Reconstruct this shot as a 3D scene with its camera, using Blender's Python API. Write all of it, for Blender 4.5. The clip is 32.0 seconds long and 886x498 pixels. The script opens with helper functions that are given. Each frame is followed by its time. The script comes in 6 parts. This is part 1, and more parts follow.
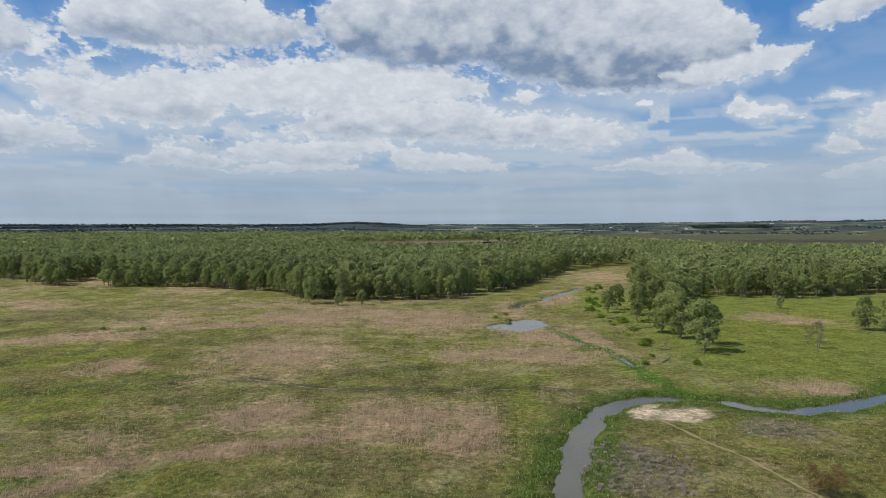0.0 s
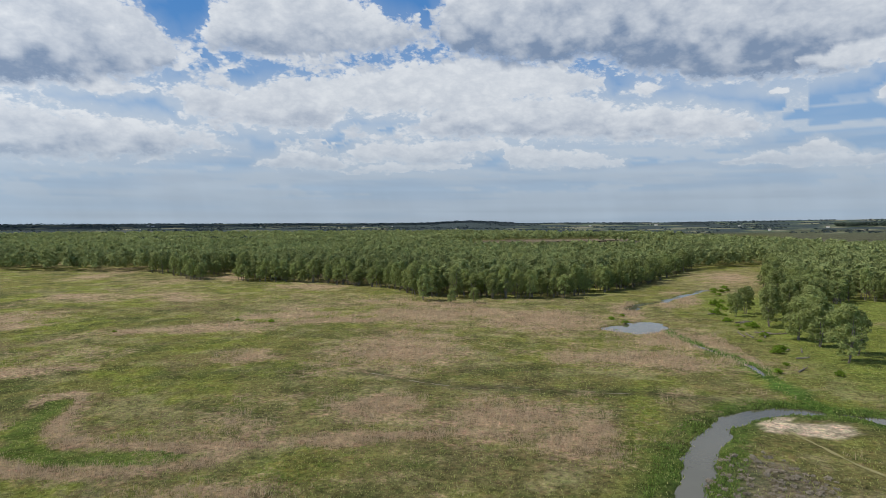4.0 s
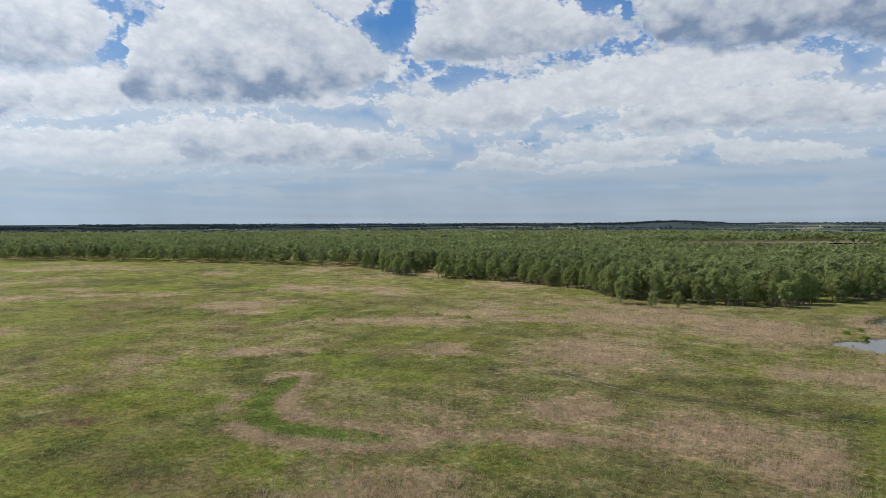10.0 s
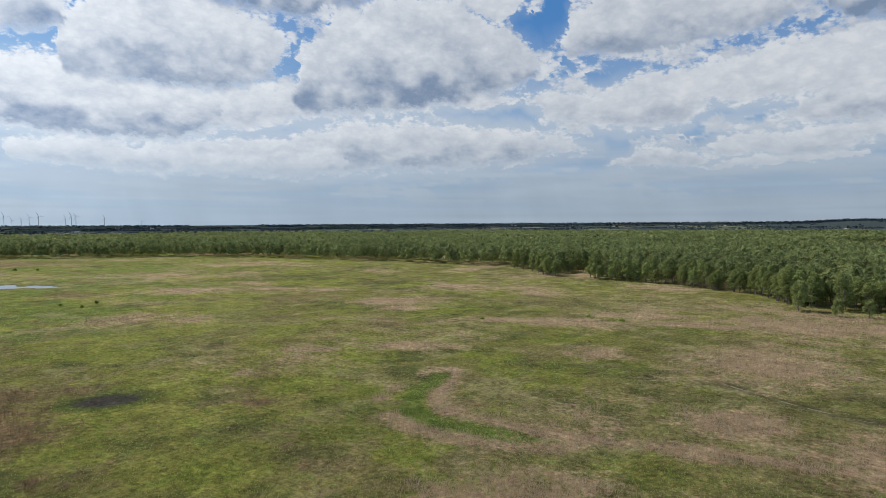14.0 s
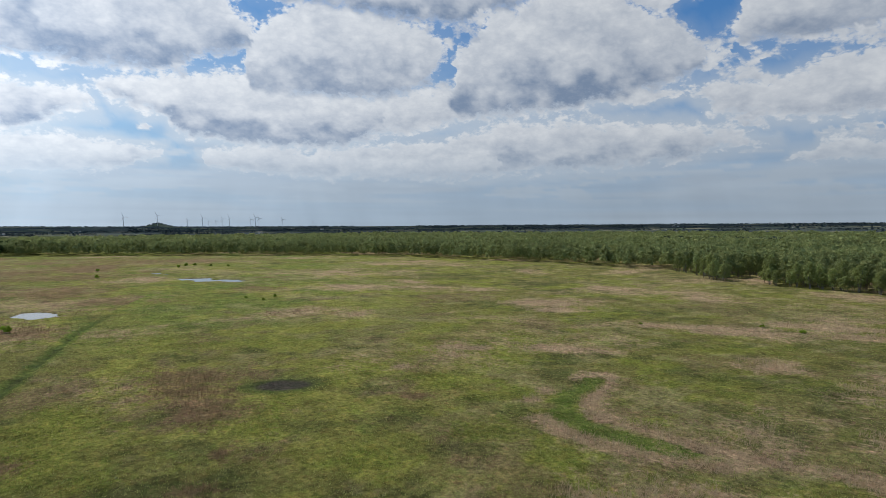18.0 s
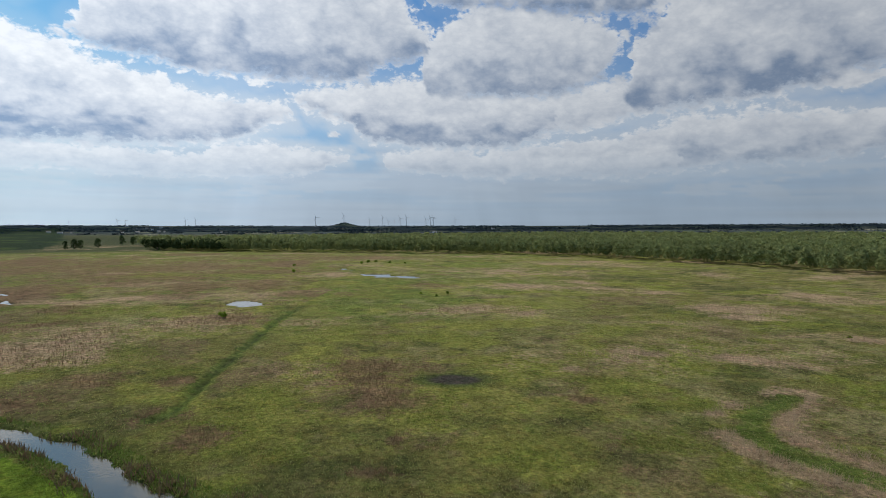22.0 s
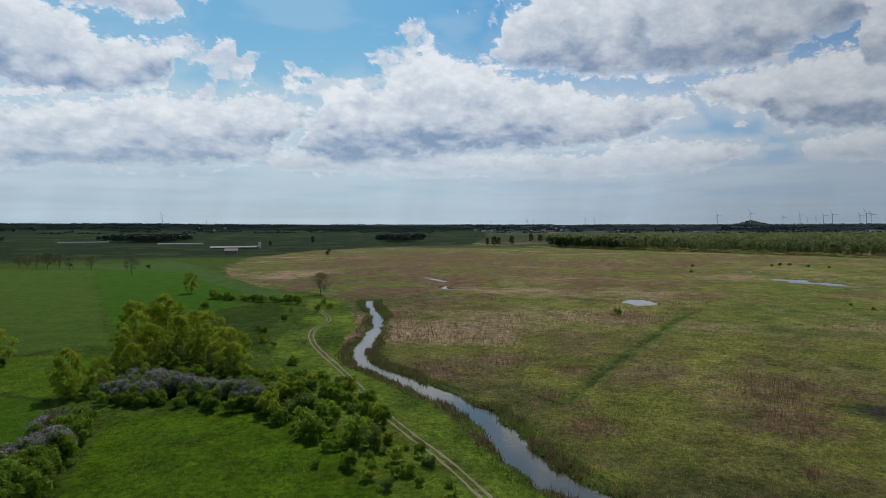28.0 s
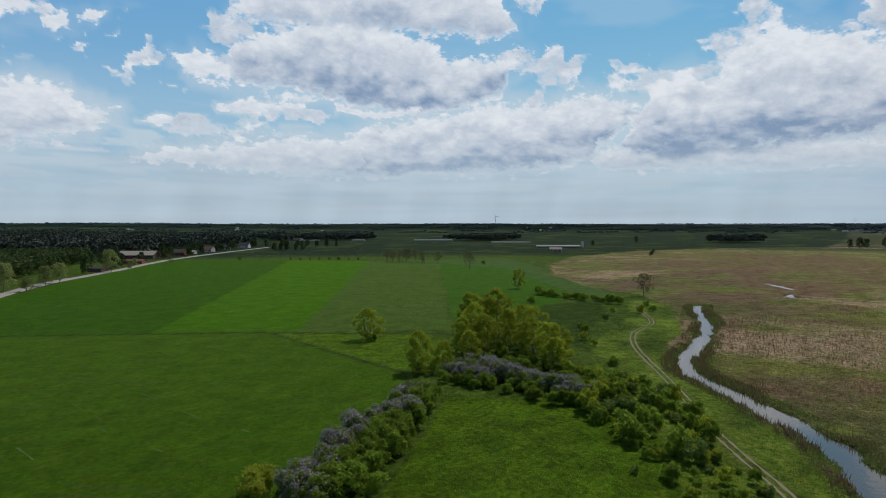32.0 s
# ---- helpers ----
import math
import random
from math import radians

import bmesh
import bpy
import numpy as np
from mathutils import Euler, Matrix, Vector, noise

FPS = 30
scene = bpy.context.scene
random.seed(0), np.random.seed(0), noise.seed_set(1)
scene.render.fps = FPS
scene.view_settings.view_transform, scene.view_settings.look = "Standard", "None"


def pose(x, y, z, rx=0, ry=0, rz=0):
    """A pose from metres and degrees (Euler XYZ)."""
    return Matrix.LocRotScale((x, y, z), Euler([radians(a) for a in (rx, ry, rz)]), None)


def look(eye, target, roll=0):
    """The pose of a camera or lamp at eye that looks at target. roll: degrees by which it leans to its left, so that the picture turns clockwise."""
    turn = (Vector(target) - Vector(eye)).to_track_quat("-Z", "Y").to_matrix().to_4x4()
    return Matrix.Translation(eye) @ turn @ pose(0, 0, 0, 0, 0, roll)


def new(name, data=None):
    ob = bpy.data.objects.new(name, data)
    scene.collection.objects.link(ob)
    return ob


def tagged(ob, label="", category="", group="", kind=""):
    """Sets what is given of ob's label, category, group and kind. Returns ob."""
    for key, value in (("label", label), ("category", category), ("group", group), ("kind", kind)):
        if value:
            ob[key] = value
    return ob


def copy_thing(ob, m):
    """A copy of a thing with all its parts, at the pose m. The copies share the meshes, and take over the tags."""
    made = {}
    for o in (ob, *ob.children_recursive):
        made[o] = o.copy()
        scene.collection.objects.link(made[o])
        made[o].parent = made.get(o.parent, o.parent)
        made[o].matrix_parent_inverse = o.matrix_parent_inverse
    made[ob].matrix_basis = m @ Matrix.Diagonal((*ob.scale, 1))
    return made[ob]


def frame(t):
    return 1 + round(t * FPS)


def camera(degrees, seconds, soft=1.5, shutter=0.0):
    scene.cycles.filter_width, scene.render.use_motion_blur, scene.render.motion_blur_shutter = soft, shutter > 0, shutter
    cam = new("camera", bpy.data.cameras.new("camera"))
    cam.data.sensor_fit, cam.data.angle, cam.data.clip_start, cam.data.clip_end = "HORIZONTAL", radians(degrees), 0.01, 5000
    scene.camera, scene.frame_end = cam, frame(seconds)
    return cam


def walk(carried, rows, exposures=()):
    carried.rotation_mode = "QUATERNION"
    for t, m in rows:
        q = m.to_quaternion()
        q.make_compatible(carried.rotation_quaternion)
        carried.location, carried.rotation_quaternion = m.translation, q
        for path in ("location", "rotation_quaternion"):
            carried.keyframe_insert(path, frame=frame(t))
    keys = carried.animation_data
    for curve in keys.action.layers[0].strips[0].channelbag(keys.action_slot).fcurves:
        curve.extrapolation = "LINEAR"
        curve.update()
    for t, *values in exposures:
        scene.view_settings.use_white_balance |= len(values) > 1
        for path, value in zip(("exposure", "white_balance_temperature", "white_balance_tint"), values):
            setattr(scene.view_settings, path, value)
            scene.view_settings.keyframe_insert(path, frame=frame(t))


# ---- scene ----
cam = camera(71.5, 32.0, soft=0.55)
EYE = 34.0
# seconds, yaw, pitch, lean: the drone hovers in one spot and pans to its left
ROWS = [
    (0, 0.00, -1.95, 0.00), (1, 2.54, -2.00, 0.03), (2, 5.14, -2.05, 0.06), (3, 7.81, -2.08, 0.09), (3.5, 9.13, -2.08, 0.10),
    (5.5, 14.53, -2.05, 0.10), (6, 15.96, -2.05, 0.09), (7, 18.90, -2.05, 0.06), (8, 22.00, -2.05, 0.04), (9, 25.20, -2.06, 0.01),
    (10, 28.49, -2.07, 0.00), (11, 31.91, -2.08, 0.02), (12, 35.42, -2.10, 0.06), (13, 38.90, -2.10, 0.08), (14, 42.41, -2.10, 0.09),
    (14.5, 44.19, -2.09, 0.09), (16.5, 51.25, -2.03, 0.08), (17, 53.00, -2.02, 0.07), (18, 56.57, -2.01, 0.05), (19, 60.32, -2.00, 0.01),
    (20, 64.30, -2.01, -0.03), (21, 68.40, -2.03, -0.04), (22, 72.32, -2.05, -0.02), (22.5, 74.28, -2.06, 0.00), (23, 76.07, -2.08, 0.02),
    (23.5, 78.52, -2.09, 0.04), (24, 81.27, -2.09, 0.06), (24.5, 84.35, -2.09, 0.07), (25, 87.88, -2.10, 0.08), (25.5, 91.47, -2.11, 0.09),
    (27.5, 104.67, -2.14, 0.10), (28, 108.00, -2.15, 0.11), (28.5, 111.32, -2.16, 0.12), (29, 114.67, -2.17, 0.13), (29.5, 118.13, -2.18, 0.14),
    (30, 121.87, -2.17, 0.14), (30.5, 125.78, -2.16, 0.15), (31, 129.68, -2.15, 0.16), (31.5, 133.59, -2.13, 0.18), (32, 137.38, -2.11, 0.20),
]
walk(cam, [(t, pose(0, 0, EYE, 90 + pitch, lean, yaw)) for t, yaw, pitch, lean in ROWS],
     exposures=[(0, -0.04), (8, -0.05), (13, -0.13), (19, -0.38), (23, -0.57), (25, -0.67), (28, -0.82), (32, -0.86)])

# ---- light: high spring sun between cumulus clouds ----
SUN_AZ, SUN_EL = 100.0, 52.0      # degrees to the left of +y, degrees up
world = bpy.data.worlds.new("spring_sky")
scene.world = world
world.use_nodes = True
wn = world.node_tree
sky = wn.nodes.new("ShaderNodeTexSky")
sky.sky_type = "NISHITA"
sky.sun_disc = False
sky.sun_elevation, sky.sun_rotation = radians(SUN_EL), radians(-SUN_AZ)
sky.dust_density = 2.0
wn.links.new(sky.outputs["Color"], wn.nodes["Background"].inputs["Color"])
wn.nodes["Background"].inputs["Strength"].default_value = 0.075

lamp = bpy.data.lights.new("sun", "SUN")
lamp.energy, lamp.angle, lamp.color = 3.6, radians(0.8), (1.0, 0.95, 0.87)
sun = new("sun", lamp)
sa, se = radians(SUN_AZ), radians(SUN_EL)
sun.matrix_world = look((-math.sin(sa) * math.cos(se) * 300, math.cos(sa) * math.cos(se) * 300, math.sin(se) * 300), (0, 0, 0))


# ---- small tools ----
def srgb(r, g, b):
    """Linear colour from 0..255 values."""
    return tuple(((c / 255 + 0.055) / 1.055) ** 2.4 if c > 10 else c / 255 / 12.92 for c in (r, g, b))


LATTICE = np.random.RandomState(5).rand(512, 512).astype(np.float32)


def vnoise(x, y):
    """Smooth value noise, 0..1, on arrays."""
    xi, yi = np.floor(x).astype(int), np.floor(y).astype(int)
    fx, fy = x - xi, y - yi
    fx, fy = fx * fx * (3 - 2 * fx), fy * fy * (3 - 2 * fy)
    a, b = LATTICE[xi % 512, yi % 512], LATTICE[(xi + 1) % 512, yi % 512]
    c, d = LATTICE[xi % 512, (yi + 1) % 512], LATTICE[(xi + 1) % 512, (yi + 1) % 512]
    return (a + (b - a) * fx) * (1 - fy) + (c + (d - c) * fx) * fy


def fbm(x, y, octaves=4, gain=0.5):
    total, amp, norm = 0, 1.0, 0.0
    for k in range(octaves):
        total = total + amp * vnoise(x + 37.7 * k, y + 91.3 * k)
        norm, amp, x, y = norm + amp, amp * gain, x * 2.03, y * 2.03
    return total / norm


def smooth(lo, hi, v):
    t = np.clip((v - lo) / (hi - lo), 0, 1)
    return t * t * (3 - 2 * t)


def mesh_from(name, verts, faces, mats=(), face_mats=None, flat=True):
    """A mesh from arrays; faces of equal size as an (n, k) array, or a list."""
    me = bpy.data.meshes.new(name)
    verts = np.asarray(verts, np.float32)
    if isinstance(faces, np.ndarray):
        n, k = faces.shape
        me.vertices.add(len(verts))
        me.vertices.foreach_set("co", verts.ravel())
        me.loops.add(n * k)
        me.loops.foreach_set("vertex_index", faces.ravel().astype(np.int32))
        me.polygons.add(n)
        me.polygons.foreach_set("loop_start", np.arange(0, n * k, k, dtype=np.int32))
        me.update(calc_edges=True)
    else:
        me.from_pydata([tuple(v) for v in verts], [], faces)
    for m in mats:
        me.materials.append(m)
    if face_mats is not None:
        me.polygons.foreach_set("material_index", np.asarray(face_mats, np.int32))
    me.polygons.foreach_set("use_smooth", np.full(len(me.polygons), not flat))
    me.update()
    return me


def part(name, me, material, parent, label="", place=None):
    """One mesh object under a thing or a part."""
    if isinstance(me, bmesh.types.BMesh):
        bm, me = me, bpy.data.meshes.new(name)
        bm.to_mesh(me)
        bm.free()
    if material and not me.materials:
        me.materials.append(material)
    ob = new(name, me)
    ob.parent = parent
    if place is not None:
        ob.matrix_basis = place
    if label:
        tagged(ob, label)
    return ob


def box(bm, cx, cy, cz, sx, sy, sz, turn=0.0):
    m = Matrix.Translation((cx, cy, cz)) @ Matrix.Rotation(turn, 4, "Z") @ Matrix.Diagonal((sx, sy, sz, 1))
    bmesh.ops.create_cube(bm, size=1, matrix=m)
    return bm


def tube(bm, a, b, r0, r1, sides=7):
    """A tapered limb from a to b."""
    a, b = Vector(a), Vector(b)
    turn = (b - a).to_track_quat("Z", "Y").to_matrix().to_4x4()
    m = Matrix.Translation((a + b) / 2) @ turn
    bmesh.ops.create_cone(bm, cap_ends=True, segments=sides, radius1=r0, radius2=r1, depth=(b - a).length, matrix=m)
    return bm


# ---- materials ----
def material(name, color, rough=0.9, vary=0.25, scale=2.0, fine=20.0, bump=0.3, metal=0.0, spec=0.3, attr="", per_object=0.0, per_island=0.0, transl=0.0, hue=None):
    """A surface with variation at two scales; attr: the colour attribute that carries its base colour."""
    mat = bpy.data.materials.new(name)
    mat.use_nodes = True
    nt = mat.node_tree
    N, L = nt.nodes, nt.links
    bsdf = N["Principled BSDF"]
    bsdf.inputs["Roughness"].default_value = rough
    bsdf.inputs["Metallic"].default_value = metal
    bsdf.inputs["Specular IOR Level"].default_value = spec
    geo = N.new("ShaderNodeNewGeometry")

    def noise_node(sc, detail):
        n = N.new("ShaderNodeTexNoise")
        n.inputs["Scale"].default_value, n.inputs["Detail"].default_value, n.inputs["Roughness"].default_value = sc, detail, 0.65
        L.new(geo.outputs["Position"], n.inputs["Vector"])
        return n

    def maths(op, a, b):
        n = N.new("ShaderNodeMath")
        n.operation = op
        for i, v in enumerate((a, b)):
            if isinstance(v, (int, float)):
                n.inputs[i].default_value = v
            else:
                L.new(v, n.inputs[i])
        return n.outputs[0]

    big, small = noise_node(scale, 4), noise_node(fine, 6)
    value = maths("ADD", maths("MULTIPLY", big.outputs["Fac"], vary), maths("MULTIPLY", small.outputs["Fac"], vary))
    value = maths("ADD", value, 1 - vary)
    if per_object:
        info = N.new("ShaderNodeObjectInfo")
        value = maths("ADD", value, maths("MULTIPLY", maths("SUBTRACT", info.outputs["Random"], 0.5), per_object))
    if per_island:
        value = maths("ADD", value, maths("MULTIPLY", maths("SUBTRACT", geo.outputs["Random Per Island"], 0.5), per_island))
    if attr:
        src = N.new("ShaderNodeVertexColor")
        src.layer_name = attr
        base = src.outputs["Color"]
    else:
        src = N.new("ShaderNodeRGB")
        src.outputs[0].default_value = (*color, 1)
        base = src.outputs[0]
    if hue:
        mix = N.new("ShaderNodeMix")
        mix.data_type = "RGBA"
        mix.inputs[7].default_value = (*hue, 1)
        L.new(base, mix.inputs[6])
        f = geo.outputs["Random Per Island"] if per_island else big.outputs["Fac"]
        L.new(f, mix.inputs[0])
        base = mix.outputs[2]
    mul = N.new("ShaderNodeVectorMath")
    mul.operation = "SCALE"
    L.new(base, mul.inputs[0])
    L.new(value, mul.inputs["Scale"])
    L.new(mul.outputs[0], bsdf.inputs["Base Color"])
    if bump:
        b = N.new("ShaderNodeBump")
        b.inputs["Strength"].default_value, b.inputs["Distance"].default_value = bump, 0.3
        L.new(small.outputs["Fac"], b.inputs["Height"])
        L.new(b.outputs[0], bsdf.inputs["Normal"])
    if transl:
        t = N.new("ShaderNodeBsdfTranslucent")
        L.new(mul.outputs[0], t.inputs["Color"])
        m = N.new("ShaderNodeMixShader")
        m.inputs[0].default_value = transl
        L.new(bsdf.outputs[0], m.inputs[1])
        L.new(t.outputs[0], m.inputs[2])
        L.new(m.outputs[0], N["Material Output"].inputs["Surface"])
    return mat




def ground_material():
    """Mottled turf: the land's base colours, broken up by straw, moss and tufts at several scales."""
    mat = bpy.data.materials.new("meadow_ground")
    mat.use_nodes = True
    N, L = mat.node_tree.nodes, mat.node_tree.links
    bsdf = N["Principled BSDF"]
    bsdf.inputs["Roughness"].default_value, bsdf.inputs["Specular IOR Level"].default_value = 1.0, 0.05
    geo, src = N.new("ShaderNodeNewGeometry"), N.new("ShaderNodeVertexColor")
    src.layer_name = "tint"

    def tex(scale, detail, rough, lo, hi, a, b):
        n, m = N.new("ShaderNodeTexNoise"), N.new("ShaderNodeMapRange")
        n.inputs["Scale"].default_value, n.inputs["Detail"].default_value, n.inputs["Roughness"].default_value = scale, detail, rough
        L.new(geo.outputs["Position"], n.inputs["Vector"])
        for k, v in zip(("From Min", "From Max", "To Min", "To Max"), (lo, hi, a, b)):
            m.inputs[k].default_value = v
        L.new(n.outputs["Fac"], m.inputs["Value"])
        return m.outputs["Result"], n.outputs["Fac"]

    broad, _ = tex(0.13, 9, 0.82, 0.36, 0.64, 0.50, 1.50)
    clump, _ = tex(0.9, 6, 0.80, 0.37, 0.63, 0.48, 1.5)
    straw, height = tex(0.36, 9, 0.88, 0.50, 0.62, 0.0, 0.7)
    moss, _ = tex(0.21, 8, 0.82, 0.51, 0.62, 0.0, 0.65)
    rgb = src.outputs["Color"]
    # dry reed, brown reed, lush grass and dark sedge, each with a ragged rim
    fields, split = N.new("ShaderNodeVertexColor"), N.new("ShaderNodeSeparateColor")
    fields.layer_name = "cover"
    L.new(fields.outputs["Color"], split.inputs[0])
    _, ragged = tex(0.55, 10, 0.72, 0, 1, 0, 1)
    _, tufts = tex(2.6, 6, 0.75, 0, 1, 0, 1)
    _, drift = tex(0.11, 6, 0.65, 0, 1, 0, 1)
    for field, tone, amount, soft in ((fields.outputs["Alpha"], (0.092, 0.105, 0.036), 0.68, 0.8), (split.outputs[2], (0.190, 0.214, 0.042), 0.72, 0.6),
                                      (split.outputs[0], (0.385, 0.285, 0.185), 0.90, 0.60), (split.outputs[1], (0.192, 0.132, 0.076), 0.85, 0.55)):
        total = field
        for noise, amp in ((drift, 2.6), (ragged, 3.6), (tufts, 1.6)):
            one = N.new("ShaderNodeMath")
            one.operation = "MULTIPLY_ADD"
            L.new(noise, one.inputs[0])
            one.inputs[1].default_value = amp
            two = N.new("ShaderNodeMath")
            two.operation = "ADD"
            L.new(total, one.inputs[2])
            L.new(one.outputs[0], two.inputs[0])
            two.inputs[1].default_value = -amp * 0.5
            total = two.outputs[0]
        step, mix = N.new("ShaderNodeMapRange"), N.new("ShaderNodeMix")
        for k, v in zip(("From Min", "From Max", "To Max"), (-0.15, soft, amount)):
            step.inputs[k].default_value = v
        L.new(total, step.inputs["Value"])
        mix.data_type = "RGBA"
        L.new(step.outputs["Result"], mix.inputs[0])
        L.new(rgb, mix.inputs[6])
        mix.inputs[7].default_value = (*tone, 1)
        rgb = mix.outputs[2]
    for fac, tone in ((straw, (1.55, 1.15, 1.35)), (moss, (0.62, 0.85, 0.6))):
        mix, by = N.new("ShaderNodeMix"), N.new("ShaderNodeVectorMath")
        by.operation = "MULTIPLY"
        by.inputs[1].default_value = tone
        L.new(rgb, by.inputs[0])
        mix.data_type = "RGBA"
        L.new(fac, mix.inputs[0])
        L.new(rgb, mix.inputs[6])
        L.new(by.outputs[0], mix.inputs[7])
        rgb = mix.outputs[2]
    for raw in (broad, clump):
        less = N.new("ShaderNodeMix")          # crops are more even than the wild meadow
        less.inputs[2].default_value = 1.0
        L.new(src.outputs["Alpha"], less.inputs[0])
        L.new(raw, less.inputs[3])
        fac = less.outputs[0]
        by = N.new("ShaderNodeVectorMath")
        by.operation = "SCALE"
        L.new(rgb, by.inputs[0])
        L.new(fac, by.inputs["Scale"])
        rgb = by.outputs[0]
    L.new(rgb, bsdf.inputs["Base Color"])
    b = N.new("ShaderNodeBump")
    b.inputs["Strength"].default_value, b.inputs["Distance"].default_value = 0.9, 1.0
    L.new(height, b.inputs["Height"])
    L.new(b.outputs[0], bsdf.inputs["Normal"])
    return mat


M_GROUND = ground_material()
M_SANDY = material("sand", (0.42, 0.32, 0.2), scale=0.8, fine=5, vary=0.25, bump=0.3)
M_BARK = material("bark", (0.19, 0.165, 0.14), scale=1.2, fine=9, vary=0.4, bump=0.6)
M_WILLOW = material("willow_leaves", (0.32, 0.355, 0.14), scale=0.02, fine=0.5, vary=0.5, bump=0, per_object=0.45, per_island=0.35, transl=0.4, hue=(0.235, 0.285, 0.10), rough=0.9, spec=0.08)
M_FOREST = material("forest_leaves", (0.315, 0.35, 0.145), scale=0.012, fine=0.11, vary=1.1, bump=0, per_island=0.3, transl=0.35, hue=(0.215, 0.258, 0.105), rough=0.9, spec=0.08)
M_PINE = material("pine_needles", (0.058, 0.082, 0.060), scale=0.02, fine=0.2, vary=0.4, bump=0, per_island=0.5, rough=0.8)
M_MAPLE = material("spring_leaves", (0.50, 0.54, 0.055), scale=0.25, fine=1.0, vary=0.6, bump=0, per_object=0.3, per_island=0.7, transl=0.55, hue=(0.24, 0.33, 0.045), rough=0.9, spec=0.08)
M_BUSH = material("bush_leaves", (0.29, 0.41, 0.052), scale=0.2, fine=1.5, vary=0.3, bump=0, per_object=0.5, per_island=0.6, transl=0.6, hue=(0.155, 0.25, 0.035), rough=0.9, spec=0.08)
M_LILAC = material("lilac_blossom", (0.46, 0.40, 0.46), scale=0.4, fine=3, vary=0.3, bump=0, per_object=0.3, per_island=0.6, hue=(0.28, 0.235, 0.29), rough=0.8)
M_PURPLE = material("purple_blossom", (0.20, 0.11, 0.22), scale=0.4, fine=3, vary=0.3, bump=0, per_object=0.3, per_island=0.6, hue=(0.12, 0.07, 0.14), rough=0.8)
# distance haze is mixed into this needle colour as blue
M_FARWOOD = material("hazed_pine_needles", (0.062, 0.084, 0.092), scale=0.01, fine=0.1, vary=0.5, bump=0, per_island=0.4, rough=0.9, spec=0.05)
M_RUSSET = material("russet_buds", (0.24, 0.14, 0.06), scale=0.3, fine=2, vary=0.4, bump=0, per_island=0.5, transl=0.2, hue=(0.14, 0.12, 0.05), rough=0.9, spec=0.08)
M_DARKLEAF = material("dark_leaves", (0.10, 0.15, 0.05), scale=0.03, fine=0.2, vary=0.6, bump=0, per_object=0.5, per_island=0.5, transl=0.2, hue=(0.06, 0.09, 0.035), rough=0.9, spec=0.08)
M_BUDS = material("opening_buds", (0.20, 0.19, 0.095), scale=0.2, fine=1.5, vary=0.4, bump=0, per_object=0.4, per_island=0.5, transl=0.2, hue=(0.15, 0.13, 0.07), rough=0.9, spec=0.08)
M_REED = material("dry_reed", (0.60, 0.46, 0.31), scale=0.05, fine=1.0, vary=0.4, bump=0, per_island=0.4, transl=0.35, hue=(0.45, 0.34, 0.225), rough=0.9)
M_BROWNREED = material("brown_reed", (0.29, 0.205, 0.12), scale=0.05, fine=1.0, vary=0.4, bump=0, per_island=0.4, transl=0.25, hue=(0.21, 0.15, 0.085), rough=0.9, spec=0.05)
M_BRUSH = material("dead_brush", (0.38, 0.33, 0.27), scale=0.3, fine=2.0, vary=0.4, bump=0, per_object=0.4, per_island=0.5, transl=0.1, hue=(0.27, 0.235, 0.18), rough=0.95, spec=0.05)
M_GRASS = material("grass_blades", (0.33, 0.39, 0.09), scale=0.05, fine=1.0, vary=0.4, bump=0, per_island=0.5, transl=0.4, hue=(0.38, 0.37, 0.15), rough=0.8)
M_SEDGE = material("sedge_blades", (0.20, 0.29, 0.05), scale=0.05, fine=1.0, vary=0.4, bump=0, per_island=0.5, transl=0.4, hue=(0.14, 0.22, 0.05), rough=0.8)
M_ROAD = material("asphalt", (0.36, 0.345, 0.32), scale=0.2, fine=4, vary=0.25, bump=0.1)
M_WALL = material("rendered_wall", (0.5, 0.46, 0.4), scale=0.4, fine=5, vary=0.2, bump=0.1)
M_WHITE = material("white_paint", (0.75, 0.76, 0.77), scale=0.3, fine=5, vary=0.12, bump=0.05)
M_BRICK = material("brick_wall", (0.25, 0.12, 0.08), scale=0.5, fine=6, vary=0.3, bump=0.2)
M_ROOF_GREY = material("pale_roof", (0.36, 0.33, 0.29), scale=0.3, fine=4, vary=0.25, bump=0.1)
M_ROOF_DARK = material("dark_roof", (0.09, 0.085, 0.085), scale=0.3, fine=4, vary=0.3, bump=0.1)
M_ROOF_RED = material("red_roof", (0.19, 0.095, 0.07), scale=0.3, fine=4, vary=0.3, bump=0.1)
M_GLASS = material("window_glass", (0.03, 0.04, 0.05), rough=0.1, vary=0.1, bump=0, spec=0.6)
M_WOOD = material("weathered_wood", (0.16, 0.12, 0.09), scale=1, fine=8, vary=0.35, bump=0.3)
M_STEEL = material("turbine_paint", (0.5, 0.52, 0.55), rough=0.5, vary=0.1, bump=0)
M_FILM = material("polytunnel_film", (0.30, 0.33, 0.36), rough=0.45, vary=0.12, scale=0.1, fine=1, bump=0.05)


